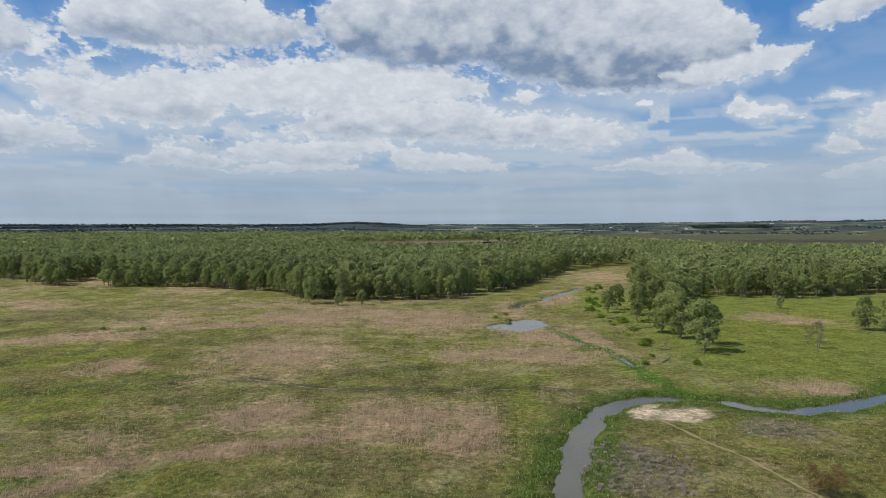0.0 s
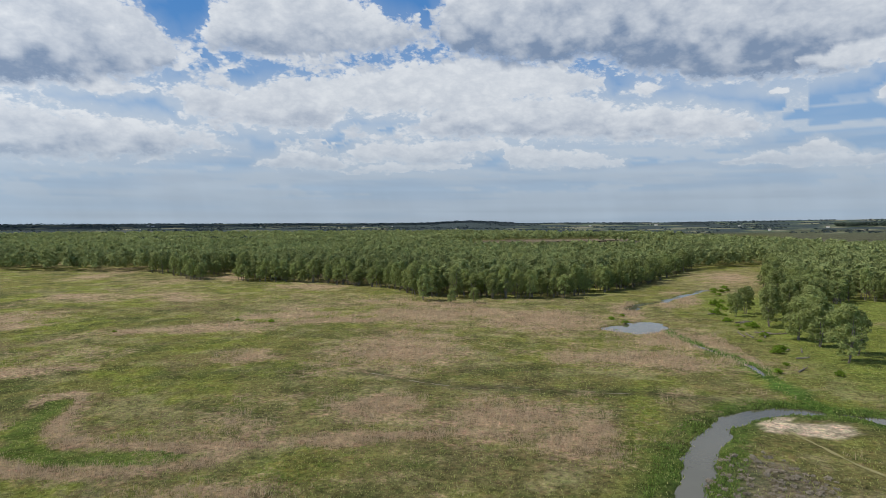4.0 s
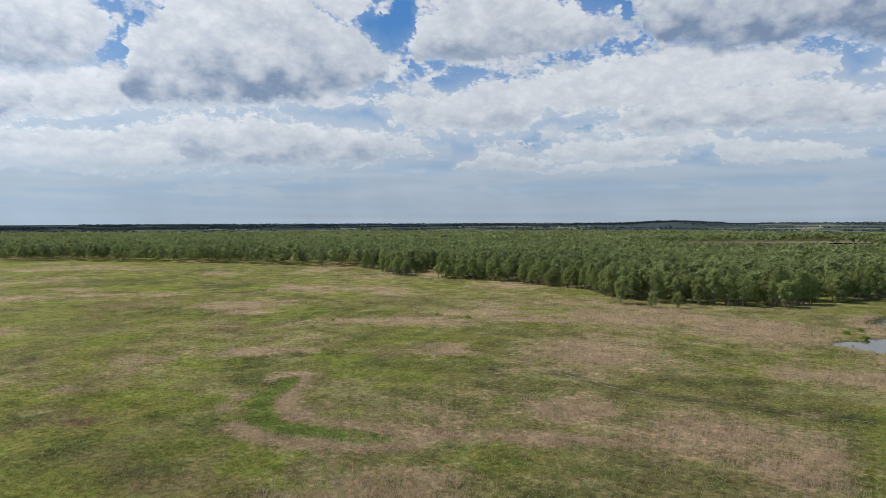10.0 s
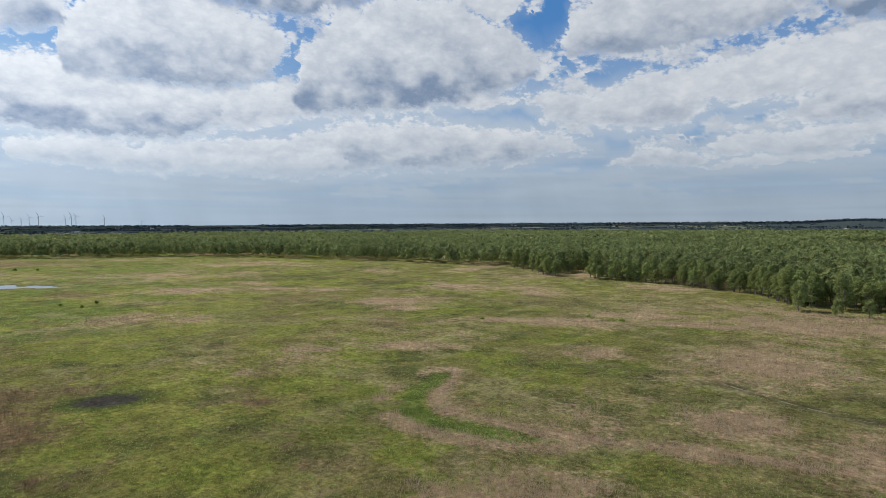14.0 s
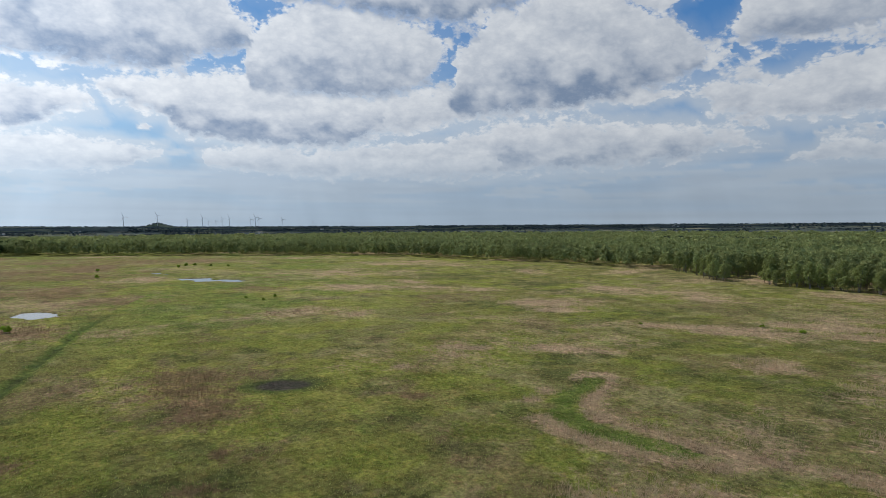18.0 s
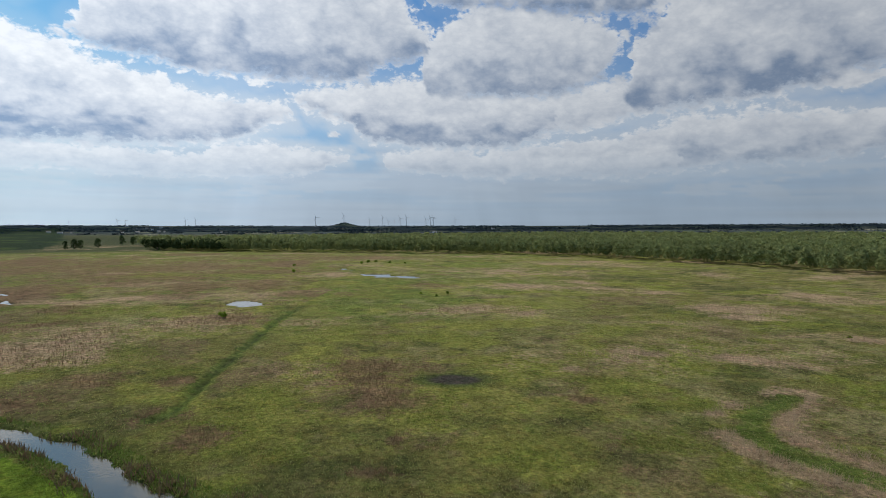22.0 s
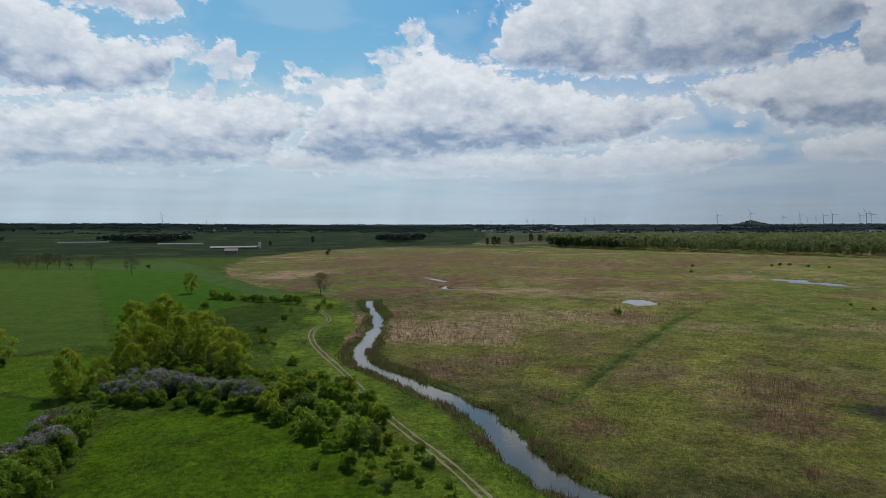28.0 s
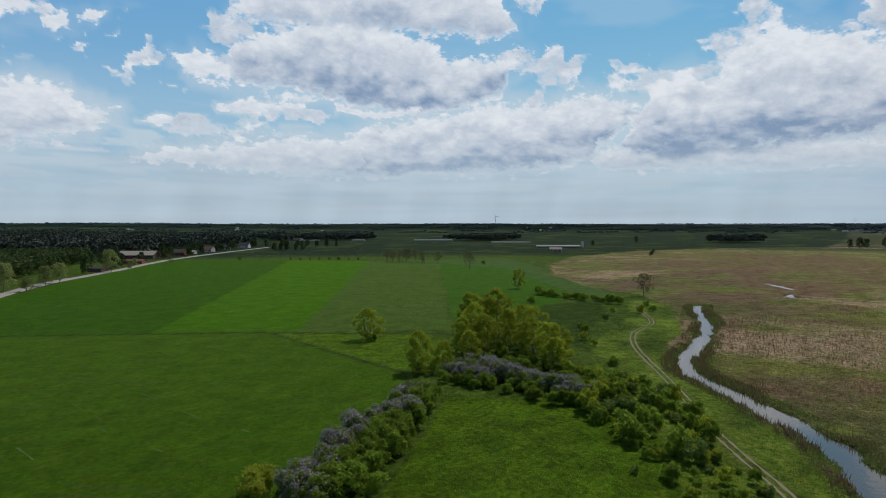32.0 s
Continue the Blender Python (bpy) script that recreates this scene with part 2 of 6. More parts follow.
def water_material():
    mat = material("river_water", (0.085, 0.083, 0.06), rough=0.06, vary=0.2, scale=0.08, fine=1.2, bump=0.0, spec=0.55)
    N, L = mat.node_tree.nodes, mat.node_tree.links
    w = N.new("ShaderNodeTexNoise")
    w.inputs["Scale"].default_value, w.inputs["Detail"].default_value = 1.1, 3
    geo = N.new("ShaderNodeNewGeometry")
    L.new(geo.outputs["Position"], w.inputs["Vector"])
    b = N.new("ShaderNodeBump")
    b.inputs["Strength"].default_value, b.inputs["Distance"].default_value = 0.12, 0.1
    L.new(w.outputs["Fac"], b.inputs["Height"])
    L.new(b.outputs[0], N["Principled BSDF"].inputs["Normal"])
    return mat


M_WATER = water_material()


# ---- sky: a far belt of cumulus and haze, below the open dome ----
def sky_belt():
    az = np.concatenate([np.arange(-48, 186, 0.2), np.arange(186, 312.1, 1.0)])
    el = np.arange(-1.2, 25.0, 0.2)
    A, E = np.meshgrid(az, el)
    V = np.log(np.maximum(E, 0.05) + 2.2) * 16.0       # clouds flatten towards the horizon
    wob_a, wob_e = (fbm(A * 0.9, V * 0.9, 4) - 0.5) * 2.0, (fbm(A * 0.9 + 70, V * 0.9 + 40, 4) - 0.5) * 1.0
    lump = fbm(A * 0.55 + 9, V * 0.8, 5)
    field = np.full(A.shape, -4.0)                     # how deep inside a cloud: 0 on its rim
    grey = np.zeros_like(A)                            # how shaded its underside is

    def cumulus(shade, *rim):
        """One heap cloud: its azimuth, base and top from end to end."""
        p = np.array(rim)
        k = (az > p[0, 0] - 3) & (az < p[-1, 0] + 3)
        a, e = (A + wob_a * 1.0)[:, k], (E + wob_e * 0.95)[:, k]
        fine = np.linspace(p[0, 0], p[-1, 0], 90)
        u = np.interp(fine, p[:, 0], np.arange(len(p)))
        i = np.clip(u.astype(int), 0, len(p) - 2)
        f = u - i
        f = f * f * (3 - 2 * f)
        line = p[i] + (p[i + 1] - p[i]) * f[:, None]
        low, high = np.interp(a, fine, line[:, 1]), np.interp(a, fine, line[:, 2])
        tall = np.maximum(high - low, 0.15)
        over = np.maximum(np.maximum(p[0, 0] - a, a - p[-1, 0]), 0)
        size = np.clip(tall.max() * 0.4, 0.35, 1.5)
        d = np.minimum(e - low, high - e)
        d = np.where((over > 0) | (d < 0), -np.hypot(over, np.maximum(-d, 0)), d) / size
        t = np.clip((e - low) / tall, 0, 1)
        inner = smooth(0.0, 0.75, d)
        lit = t + (lump[:, k] - 0.5) * 0.8
        g = 0.03 + shade * (0.34 * smooth(1.0, 0.45, lit) + 0.62 * smooth(0.52, 0.04, lit)) * (0.66 + 0.34 * inner)
        old = grey[:, k]
        front = smooth(-0.05, 0.45, d)
        grey[:, k] = old * (1 - front) + g * front
        field[:, k] = np.maximum(field[:, k], d)

    # from the low and distant heaps to the high and near ones
    cumulus(0.35, (-28.2, 4.9, 5.2), (-24.8, 4.7, 5.8), (-20.8, 4.8, 5.8), (-16.6, 5.1, 6.1), (-13.7, 5.0, 5.5))
    cumulus(0.3, (-23.5, 5.5, 6.0), (-20.8, 5.6, 6.9), (-18.0, 5.7, 6.0))
    cumulus(0.3, (-38.7, 3.8, 4.6), (-36.7, 3.6, 5.4), (-33.2, 3.8, 4.9), (-30.6, 4.1, 4.4))
    cumulus(0.3, (-35.2, 5.8, 6.0), (-32.8, 5.9, 7.3), (-30.9, 6.3, 6.5))
    cumulus(0.3, (7.5, 5.2, 5.8), (12.6, 5.1, 6.0), (17.0, 4.9, 5.7), (20.3, 4.8, 5.1))
    cumulus(0.4, (19.3, 5.4, 5.8), (20.7, 5.0, 6.8), (24.4, 5.1, 7.1), (27.1, 5.3, 5.9))
    cumulus(0.5, (7.4, 6.2, 6.7), (10.1, 5.6, 8.2), (13.5, 5.6, 8.0), (17.1, 5.8, 7.9), (19.7, 6.1, 6.6))
    cumulus(0.3, (3.9, 6.8, 7.5), (7.4, 6.7, 8.3), (9.8, 7.0, 7.4))
    cumulus(0.3, (-6.1, 5.1, 6.2), (-0.8, 5.2, 7.1), (4.4, 5.4, 7.4))
    cumulus(0.8, (28.4, 7.0, 7.2), (32.2, 6.3, 8.5), (36.7, 5.4, 9.2), (42.1, 4.9, 9.6), (46.3, 4.8, 9.7), (50.7, 4.8, 9.7), (54.0, 4.8, 9.1), (56.8, 4.9, 7.7), (58.7, 5.3, 6.1))
    cumulus(0.5, (80.9, 5.9, 6.7), (84.6, 5.3, 7.2), (88.5, 5.1, 7.6), (92.8, 5.1, 7.4))
    cumulus(0.5, (52.6, 5.9, 7.3), (57.8, 5.5, 8.1), (63.5, 5.5, 7.9), (68.1, 5.8, 7.2))
    cumulus(0.55, (88.1, 5.5, 6.9), (97.4, 4.7, 6.4), (107.2, 4.4, 6.4), (115.9, 4.7, 6.4), (119.8, 4.7, 7.1), (123.5, 4.8, 7.0))
    cumulus(0.5, (51.2, 4.6, 6.7), (56.2, 4.2, 6.9), (61.4, 4.2, 6.6), (67.1, 4.3, 6.7), (72.7, 4.5, 7.6), (77.7, 4.9, 7.1))
    cumulus(0.9, (119.3, 9.7, 10.6), (122.1, 7.7, 11.2), (124.2, 5.6, 11.8), (128.2, 4.9, 11.1), (133.0, 4.6, 11.4), (138.4, 4.4, 10.2), (142.7, 4.3, 9.5), (146.6, 4.3, 8.2), (150.2, 4.5, 7.6), (152.3, 4.6, 6.7))
    cumulus(0.5, (83.4, 4.8, 6.8), (89.4, 4.2, 6.4), (98.6, 4.1, 6.5), (108.6, 4.5, 6.8), (117.0, 5.2, 7.2))
    cumulus(0.3, (159.0, 5.7, 6.2), (161.2, 5.3, 6.8), (164.4, 5.5, 5.9))
    cumulus(0.45, (144.8, 4.9, 7.8), (150.9, 4.8, 8.2), (155.7, 5.0, 7.7), (159.9, 5.3, 6.8))
    cumulus(0.6, (-17.5, 7.8, 8.5), (-15.1, 7.2, 9.5), (-11.1, 7.0, 10.7), (-6.0, 7.3, 10.8), (-0.8, 7.5, 12.4), (4.4, 7.7, 12.1), (9.5, 7.9, 11.4), (12.8, 8.0, 10.0))
    cumulus(0.3, (-9.7, 11.9, 12.1), (-7.6, 11.3, 12.7), (-5.4, 11.5, 11.9))
    cumulus(0.25, (-30.6, 8.9, 9.2), (-27.7, 8.9, 10.2), (-25.2, 9.3, 11.0), (-24.2, 9.6, 9.9))
    cumulus(0.4, (-39.2, 6.8, 9.0), (-36.6, 6.8, 9.8), (-34.6, 7.1, 9.2), (-32.7, 7.6, 7.9))
    cumulus(0.1, (-34.3, 9.9, 10.1), (-32.7, 9.9, 10.6), (-31.1, 10.1, 10.3))
    cumulus(0.1, (-19.1, 10.6, 10.9), (-18.2, 10.6, 11.2), (-17.5, 10.7, 11.0))
    cumulus(0.35, (86.3, 10.2, 10.6), (87.3, 9.5, 11.2), (89.9, 8.5, 11.1), (92.1, 8.3, 10.6), (93.4, 8.2, 10.1))
    cumulus(0.85, (55.5, 10.7, 12.9), (58.3, 9.4, 12.3), (62.0, 8.3, 12.0), (66.1, 7.0, 12.1), (70.1, 6.9, 12.8), (74.4, 7.0, 13.9), (78.6, 7.4, 13.1), (81.6, 9.3, 12.7), (84.5, 10.0, 12.6), (86.1, 11.7, 12.0))
    cumulus(0.3, (71.3, 10.4, 12.3), (76.7, 9.9, 13.2), (81.8, 10.0, 12.8), (85.7, 11.3, 11.8))
    cumulus(0.95, (86.0, 9.1, 10.8), (92.2, 7.1, 11.5), (97.4, 6.4, 12.7), (101.4, 6.3, 13.6), (104.7, 6.3, 15.0), (107.8, 6.0, 15.6), (109.8, 5.9, 16.6), (111.6, 5.8, 14.9), (114.4, 5.6, 12.2), (115.8, 5.4, 13.4), (117.8, 5.5, 13.1), (120.2, 6.2, 10.1), (121.1, 7.0, 7.8))
    cumulus(0.2, (120.1, 10.2, 10.4), (122.0, 9.8, 10.7), (124.4, 9.4, 10.6))
    cumulus(0.4, (49.8, 10.1, 11.1), (53.2, 9.6, 12.3), (55.9, 9.2, 12.8), (58.5, 8.5, 12.7), (60.7, 8.3, 12.7), (62.0, 8.4, 12.0))
    cumulus(0.2, (34.9, 11.1, 11.7), (38.7, 10.6, 12.1), (43.3, 11.1, 11.6))
    cumulus(0.5, (18.4, 10.4, 11.2), (21.8, 8.5, 13.0), (24.9, 8.3, 13.6), (28.5, 8.6, 12.2), (32.7, 9.3, 12.5), (34.7, 11.3, 11.9))
    cumulus(0.2, (-4.2, 11.9, 13.5), (1.3, 11.2, 15.0), (7.5, 10.1, 15.8), (12.5, 10.0, 15.1), (18.3, 10.2, 14.5), (22.4, 10.5, 13.5))
    cumulus(0.2, (56.0, 14.9, 15.3), (57.0, 14.0, 15.7), (58.8, 13.2, 16.1), (61.6, 12.5, 15.6))
    cumulus(0.9, (32.7, 14.7, 15.3), (34.7, 12.4, 16.7), (37.7, 11.5, 18.4), (42.0, 10.8, 20.7), (46.6, 10.3, 20.6), (51.0, 9.9, 19.6), (54.8, 9.8, 16.5), (56.1, 11.5, 12.8))
    cumulus(0.3, (34.5, 19.1, 19.7), (37.2, 18.1, 20.7), (41.1, 18.8, 21.0))
    cumulus(0.8, (55.8, 14.8, 16.7), (58.8, 12.0, 18.3), (63.0, 11.2, 19.6), (67.0, 11.3, 20.0), (71.0, 11.3, 19.1), (73.7, 11.7, 17.0), (74.5, 13.4, 14.6))
    cumulus(0.95, (48.0, 19.8, 22.0), (51.6, 18.5, 22.6), (55.7, 17.6, 23.1), (60.9, 18.1, 23.1), (66.0, 18.8, 22.9), (73.8, 19.2, 22.6))
    cumulus(0.85, (73.6, 15.0, 17.6), (76.8, 14.2, 20.9), (81.9, 12.5, 22.5), (87.0, 12.4, 22.6), (92.2, 12.6, 22.6), (97.3, 13.4, 21.5), (101.3, 13.8, 19.6), (103.4, 14.8, 16.2))
    cumulus(0.7, (11.3, 16.5, 17.5), (14.1, 15.5, 18.7), (19.2, 14.9, 20.1), (22.8, 14.4, 21.5), (27.5, 14.4, 21.0), (30.6, 14.5, 19.1), (32.0, 15.7, 16.5))
    cumulus(0.95, (-27.0, 14.7, 15.9), (-25.5, 12.7, 17.8), (-22.9, 11.6, 20.3), (-18.3, 11.2, 23.0), (-13.5, 11.7, 23.4), (-8.5, 12.6, 23.8), (-3.4, 14.3, 24.0), (3.3, 13.9, 24.0), (8.4, 14.9, 22.5), (10.7, 16.1, 19.3))
    cumulus(0.3, (-31.1, 13.6, 14.7), (-28.4, 12.5, 14.6), (-24.7, 12.0, 14.3), (-19.4, 12.4, 13.3))
    cumulus(0.4, (-35.8, 16.4, 17.3), (-34.0, 15.5, 17.8), (-31.9, 15.1, 17.6), (-29.5, 16.0, 16.5))
    cumulus(0.9, (129.4, 14.3, 15.4), (132.9, 11.5, 15.5), (136.5, 10.4, 15.4), (140.6, 10.1, 17.3), (144.7, 10.5, 19.0), (148.8, 11.6, 18.4), (152.2, 12.0, 17.2), (155.6, 12.1, 16.1), (156.4, 12.6, 14.0))
    cumulus(0.6, (130.4, 17.1, 18.0), (132.9, 16.5, 20.9), (136.5, 17.0, 22.6), (141.6, 17.0, 22.6), (146.7, 17.3, 22.4), (153.2, 17.3, 21.0), (155.8, 18.5, 19.5))
    cumulus(0.15, (156.5, 12.1, 14.4), (159.1, 12.4, 15.1), (160.7, 14.0, 14.3))
    cumulus(0.2, (149.9, 10.4, 11.0), (154.3, 9.9, 11.2), (157.2, 10.0, 10.5))
    cumulus(0.2, (139.6, 10.2, 10.9), (143.3, 9.8, 10.5), (147.4, 10.2, 10.9))
    cumulus(0.5, (165.0, 9.0, 9.3), (167.0, 7.3, 9.9), (168.5, 7.1, 11.2), (170.7, 7.1, 11.6), (172.8, 5.7, 11.2), (175.8, 5.5, 11.4))
    cumulus(0.15, (170.9, 16.7, 16.9), (171.3, 15.8, 17.3), (173.7, 15.0, 17.2))
    cumulus(0.15, (168.3, 15.4, 15.8), (169.1, 14.8, 16.7), (170.5, 15.1, 16.0))
    cumulus(0.15, (165.9, 16.5, 17.0), (167.0, 15.7, 17.2), (168.1, 16.1, 16.4))
    cumulus(0.1, (161.9, 13.4, 13.7), (162.9, 13.0, 13.8), (163.6, 13.2, 13.5))
    cumulus(0.1, (160.9, 8.9, 9.1), (161.8, 8.6, 9.4), (163.5, 8.6, 8.8))

    wisp = fbm(A * 0.14, V * 0.5, 5, 0.5)
    layer = fbm(A * 0.06 + 11, np.maximum(E, 0) * 1.1 + 5, 4)
    low = smooth(10.5, 4.0, E)
    sunward = smooth(85, 118, A)[..., None]
    # rows of small flat heaps towards the horizon
    rows = fbm(A * 0.22 + 50, np.maximum(E, 0) * 1.7 + 9, 5, 0.55)
    small = smooth(0.50, 0.66, rows) * smooth(1.0, 3.0, E) * smooth(12.0, 8.0, E)
    # torn scraps between the heaps
    scraps = np.minimum((fbm(A * 0.30 + 130, V * 0.42 + 60, 5, 0.55) - 0.56) * 5.0, 0.45) * smooth(6, 9, E) * smooth(-20, -8, A)
    scraps = np.where((field > -2.2) & (scraps > 0), scraps, -1.0)
    grey = np.where(scraps > field, 0.12 + 0.25 * smooth(0.62, 0.42, lump), grey)
    field = np.maximum(field, scraps)
    veil = np.maximum(smooth(0.42, 0.72, wisp + 0.05 * low) * 0.25, low * (0.30 + 0.55 * smooth(0.36, 0.6, layer)))
    veil = np.maximum(np.maximum(veil, 0.85 * small), (0.22 + 0.58 * smooth(15, 10, E)) * smooth(-1.5, 0.1, field))
    bright = 2.0 ** np.interp(A, [20, 40, 60, 80, 90, 108, 250, 300], [0, 0.06, 0.24, 0.54, 0.78, 0.92, 0.92, 0.0])[..., None]     # the sunward sky is brighter
    toward = np.exp(-((A - 115) / 45.0) ** 2)[..., None]
    top = np.array(srgb(66, 128, 194)) * (1 - sunward) + np.array(srgb(96, 153, 201)) * sunward
    mid = np.array(srgb(128, 170, 210)) * (1 - sunward) + np.array(srgb(140, 180, 207)) * sunward
    haze = np.array(srgb(160, 176, 192)) * (1 - sunward) + np.array(srgb(170, 186, 198)) * sunward
    white = np.array(srgb(220, 225, 231))
    slate = np.array(srgb(126, 145, 172)) * (1 - sunward) + np.array(srgb(118, 143, 175)) * sunward
    h = smooth(3.0, 20.0, E)[..., None]
    blue = (mid * (1 - h) + top * h) * (1 + toward * np.array([0.22, 0.22, 0.08]))
    pale = np.array(srgb(192, 203, 215)) * (1 - sunward) + np.array(srgb(186, 202, 214)) * sunward
    blue = blue * (1 - veil[..., None]) + pale * veil[..., None]
    dusk = (low * smooth(0.52, 0.36, rows) * 0.22)[..., None]
    blue = blue * (1 - dusk) + slate * 1.12 * dusk
    hz = (smooth(9.5, 0.5, E) * 0.88)[..., None]
    shafts = 1 + (fbm(A * 0.45 + E * 0.12 * np.sign(A - 70) + 3, E * 0.12, 3)[..., None] - 0.5) * 0.16 * smooth(6.5, 3.0, E)[..., None]
    haze = haze * shafts * (1 + (fbm(A * 0.05 + 3, E * 2.0, 4)[..., None] - 0.5) * 0.20)
    clear = (blue * (1 - hz) + haze * hz) * bright
    R = 4800.0
    a, e = np.radians(A), np.radians(E)
    P = np.stack([-np.sin(a) * np.cos(e) * R, np.cos(a) * np.cos(e) * R, np.sin(e) * R + EYE], -1).reshape(-1, 3)
    ny, nx = A.shape
    i = (np.arange(ny - 1)[:, None] * nx + np.arange(nx - 1)[None]).ravel()
    F = np.stack([i, i + nx, i + nx + 1, i + 1], 1)
    me = mesh_from("backdrop_sky", P, F, flat=False)
    for name, rgb, alpha in (("clear", clear, field), ("lit", (white * (1 - hz) + haze * hz) * bright, grey), ("shaded", (slate * (1 - hz) + haze * hz) * bright, 1 - hz[..., 0])):
        lay = me.color_attributes.new(name, "FLOAT_COLOR", "POINT")
        lay.data.foreach_set("color", np.concatenate([rgb.reshape(-1, 3), alpha.reshape(-1, 1)], 1).astype(np.float32).ravel())
    mat = bpy.data.materials.new("cloudy_sky")
    mat.use_nodes = True
    N, L = mat.node_tree.nodes, mat.node_tree.links
    N.remove(N["Principled BSDF"])

    def attr(name):
        n = N.new("ShaderNodeVertexColor")
        n.layer_name = name
        return n

    def put(socket, v):
        if isinstance(v, (int, float)):
            socket.default_value = v
        else:
            L.new(v, socket)

    def maths(op, a, b, clamp=False):
        n = N.new("ShaderNodeMath")
        n.operation, n.use_clamp = op, clamp
        put(n.inputs[0], a)
        put(n.inputs[1], b)
        return n.outputs[0]

    def ranged(v, lo, hi, a=0.0, b=1.0):
        n = N.new("ShaderNodeMapRange")
        n.interpolation_type = "SMOOTHSTEP"
        for key, x in zip(("Value", "From Min", "From Max", "To Min", "To Max"), (v, lo, hi, a, b)):
            put(n.inputs[key], x)
        return n.outputs["Result"]

    def mixed(f, a, b):
        n = N.new("ShaderNodeMix")
        n.data_type = "RGBA"
        for s, v in zip((n.inputs[0], n.inputs[6], n.inputs[7]), (f, a, b)):
            put(s, v)
        return n.outputs[2]

    geo, sq = N.new("ShaderNodeNewGeometry"), N.new("ShaderNodeVectorMath")
    sq.operation = "MULTIPLY"
    sq.inputs[1].default_value = (1, 1, 1.7)
    L.new(geo.outputs["Position"], sq.inputs[0])

    def grain(scale, detail):
        n = N.new("ShaderNodeTexNoise")
        n.inputs["Scale"].default_value, n.inputs["Detail"].default_value, n.inputs["Roughness"].default_value = scale, detail, 0.6
        L.new(sq.outputs[0], n.inputs["Vector"])
        return n.outputs["Fac"]

    clear_n, lit_n, dark_n = attr("clear"), attr("lit"), attr("shaded")
    ragged, soft = grain(0.018, 8), grain(0.0035, 6)
    # cauliflower heads: round swells with narrow folds between them
    folds = [maths("ABSOLUTE", maths("SUBTRACT", grain(scale, 3), 0.5), 0.0) for scale in (0.0065, 0.017)]
    heads = maths("ADD", folds[0], maths("MULTIPLY", folds[1], 0.35))
    depth = clear_n.outputs["Alpha"]
    edge = maths("ADD", depth, maths("MULTIPLY", maths("SUBTRACT", heads, 0.11), 2.6))
    edge = maths("ADD", edge, maths("MULTIPLY", maths("SUBTRACT", ragged, 0.5), 1.0))
    edge = maths("ADD", edge, maths("MULTIPLY", maths("SUBTRACT", soft, 0.5), 0.8))
    blur = maths("MULTIPLY", lit_n.outputs["Alpha"], 0.45)         # tops are crisp, undersides melt into the haze
    cover = ranged(edge, maths("SUBTRACT", -0.12, blur), maths("ADD", 0.38, blur))
    # light on the heads, shade in the folds between them and underneath
    dim = maths("ADD", lit_n.outputs["Alpha"], maths("MULTIPLY", maths("SUBTRACT", 0.11, folds[0]), 0.9))
    dim = maths("ADD", dim, maths("MULTIPLY", maths("SUBTRACT", soft, 0.5), 0.55))
    dim = maths("ADD", dim, maths("MULTIPLY", maths("SUBTRACT", ragged, 0.5), 0.16))
    dim = maths("MULTIPLY", dim, ranged(edge, 0.0, 0.6, 0.55, 1.0), True)
    body = mixed(dim, lit_n.outputs["Color"], dark_n.outputs["Color"])
    cover = maths("MULTIPLY", cover, ranged(dark_n.outputs["Alpha"], 0.05, 0.75, 0.25, 0.97))
    em = N.new("ShaderNodeEmission")
    L.new(mixed(cover, clear_n.outputs["Color"], body), em.inputs["Color"])
    L.new(em.outputs[0], N["Material Output"].inputs["Surface"])
    mat.cycles.emission_sampling = "NONE"
    me.materials.append(mat)
    return tagged(new("backdrop_sky", me), "blue sky with grey-bottomed cumulus clouds and pale horizon haze", "sky", kind="structure")


sky_belt()


# ---- lie of the land ----
def polyline(points, step=4.0):
    """A smooth line through a few points (Catmull-Rom), as an array."""
    p = np.array(points, float)
    p = np.vstack([2 * p[0] - p[1], p, 2 * p[-1] - p[-2]])
    out = []
    for a, b, c, d in zip(p[:-3], p[1:-2], p[2:-1], p[3:]):
        n = max(2, int(np.hypot(*(c - b)) / step))
        for t in np.arange(n) / n:
            out.append(0.5 * (2 * b + (c - a) * t + (2 * a - 5 * b + 4 * c - d) * t * t + (3 * b - a - 3 * c + d) * t ** 3))
    out.append(p[-2])
    return np.array(out)


def line_gap(x, y, line, reach=60.0):
    """Distance to a line, big where it is out of reach."""
    d = np.full(x.shape, 1e4)
    lo, hi = line.min(0) - reach, line.max(0) + reach
    pick = (x > lo[0]) & (x < hi[0]) & (y > lo[1]) & (y < hi[1])
    if not pick.any():
        return d
    px, py = x[pick], y[pick]
    best = np.full(px.shape, 1e8)
    for a, b in zip(line[:-1], line[1:]):
        u = b - a
        t = np.clip(((px - a[0]) * u[0] + (py - a[1]) * u[1]) / (u @ u + 1e-9), 0, 1)
        best = np.minimum(best, (px - a[0] - t * u[0]) ** 2 + (py - a[1] - t * u[1]) ** 2)
    d[pick] = np.sqrt(best)
    return d


def inside(x, y, poly):
    """Which points lie in a polygon."""
    hit = np.zeros(x.shape, bool)
    for (ax, ay), (bx, by) in zip(poly, poly[1:] + poly[:1]):
        if ay != by:
            hit ^= ((ay > y) != (by > y)) & (x < (bx - ax) * (y - ay) / (by - ay) + ax)
    return hit


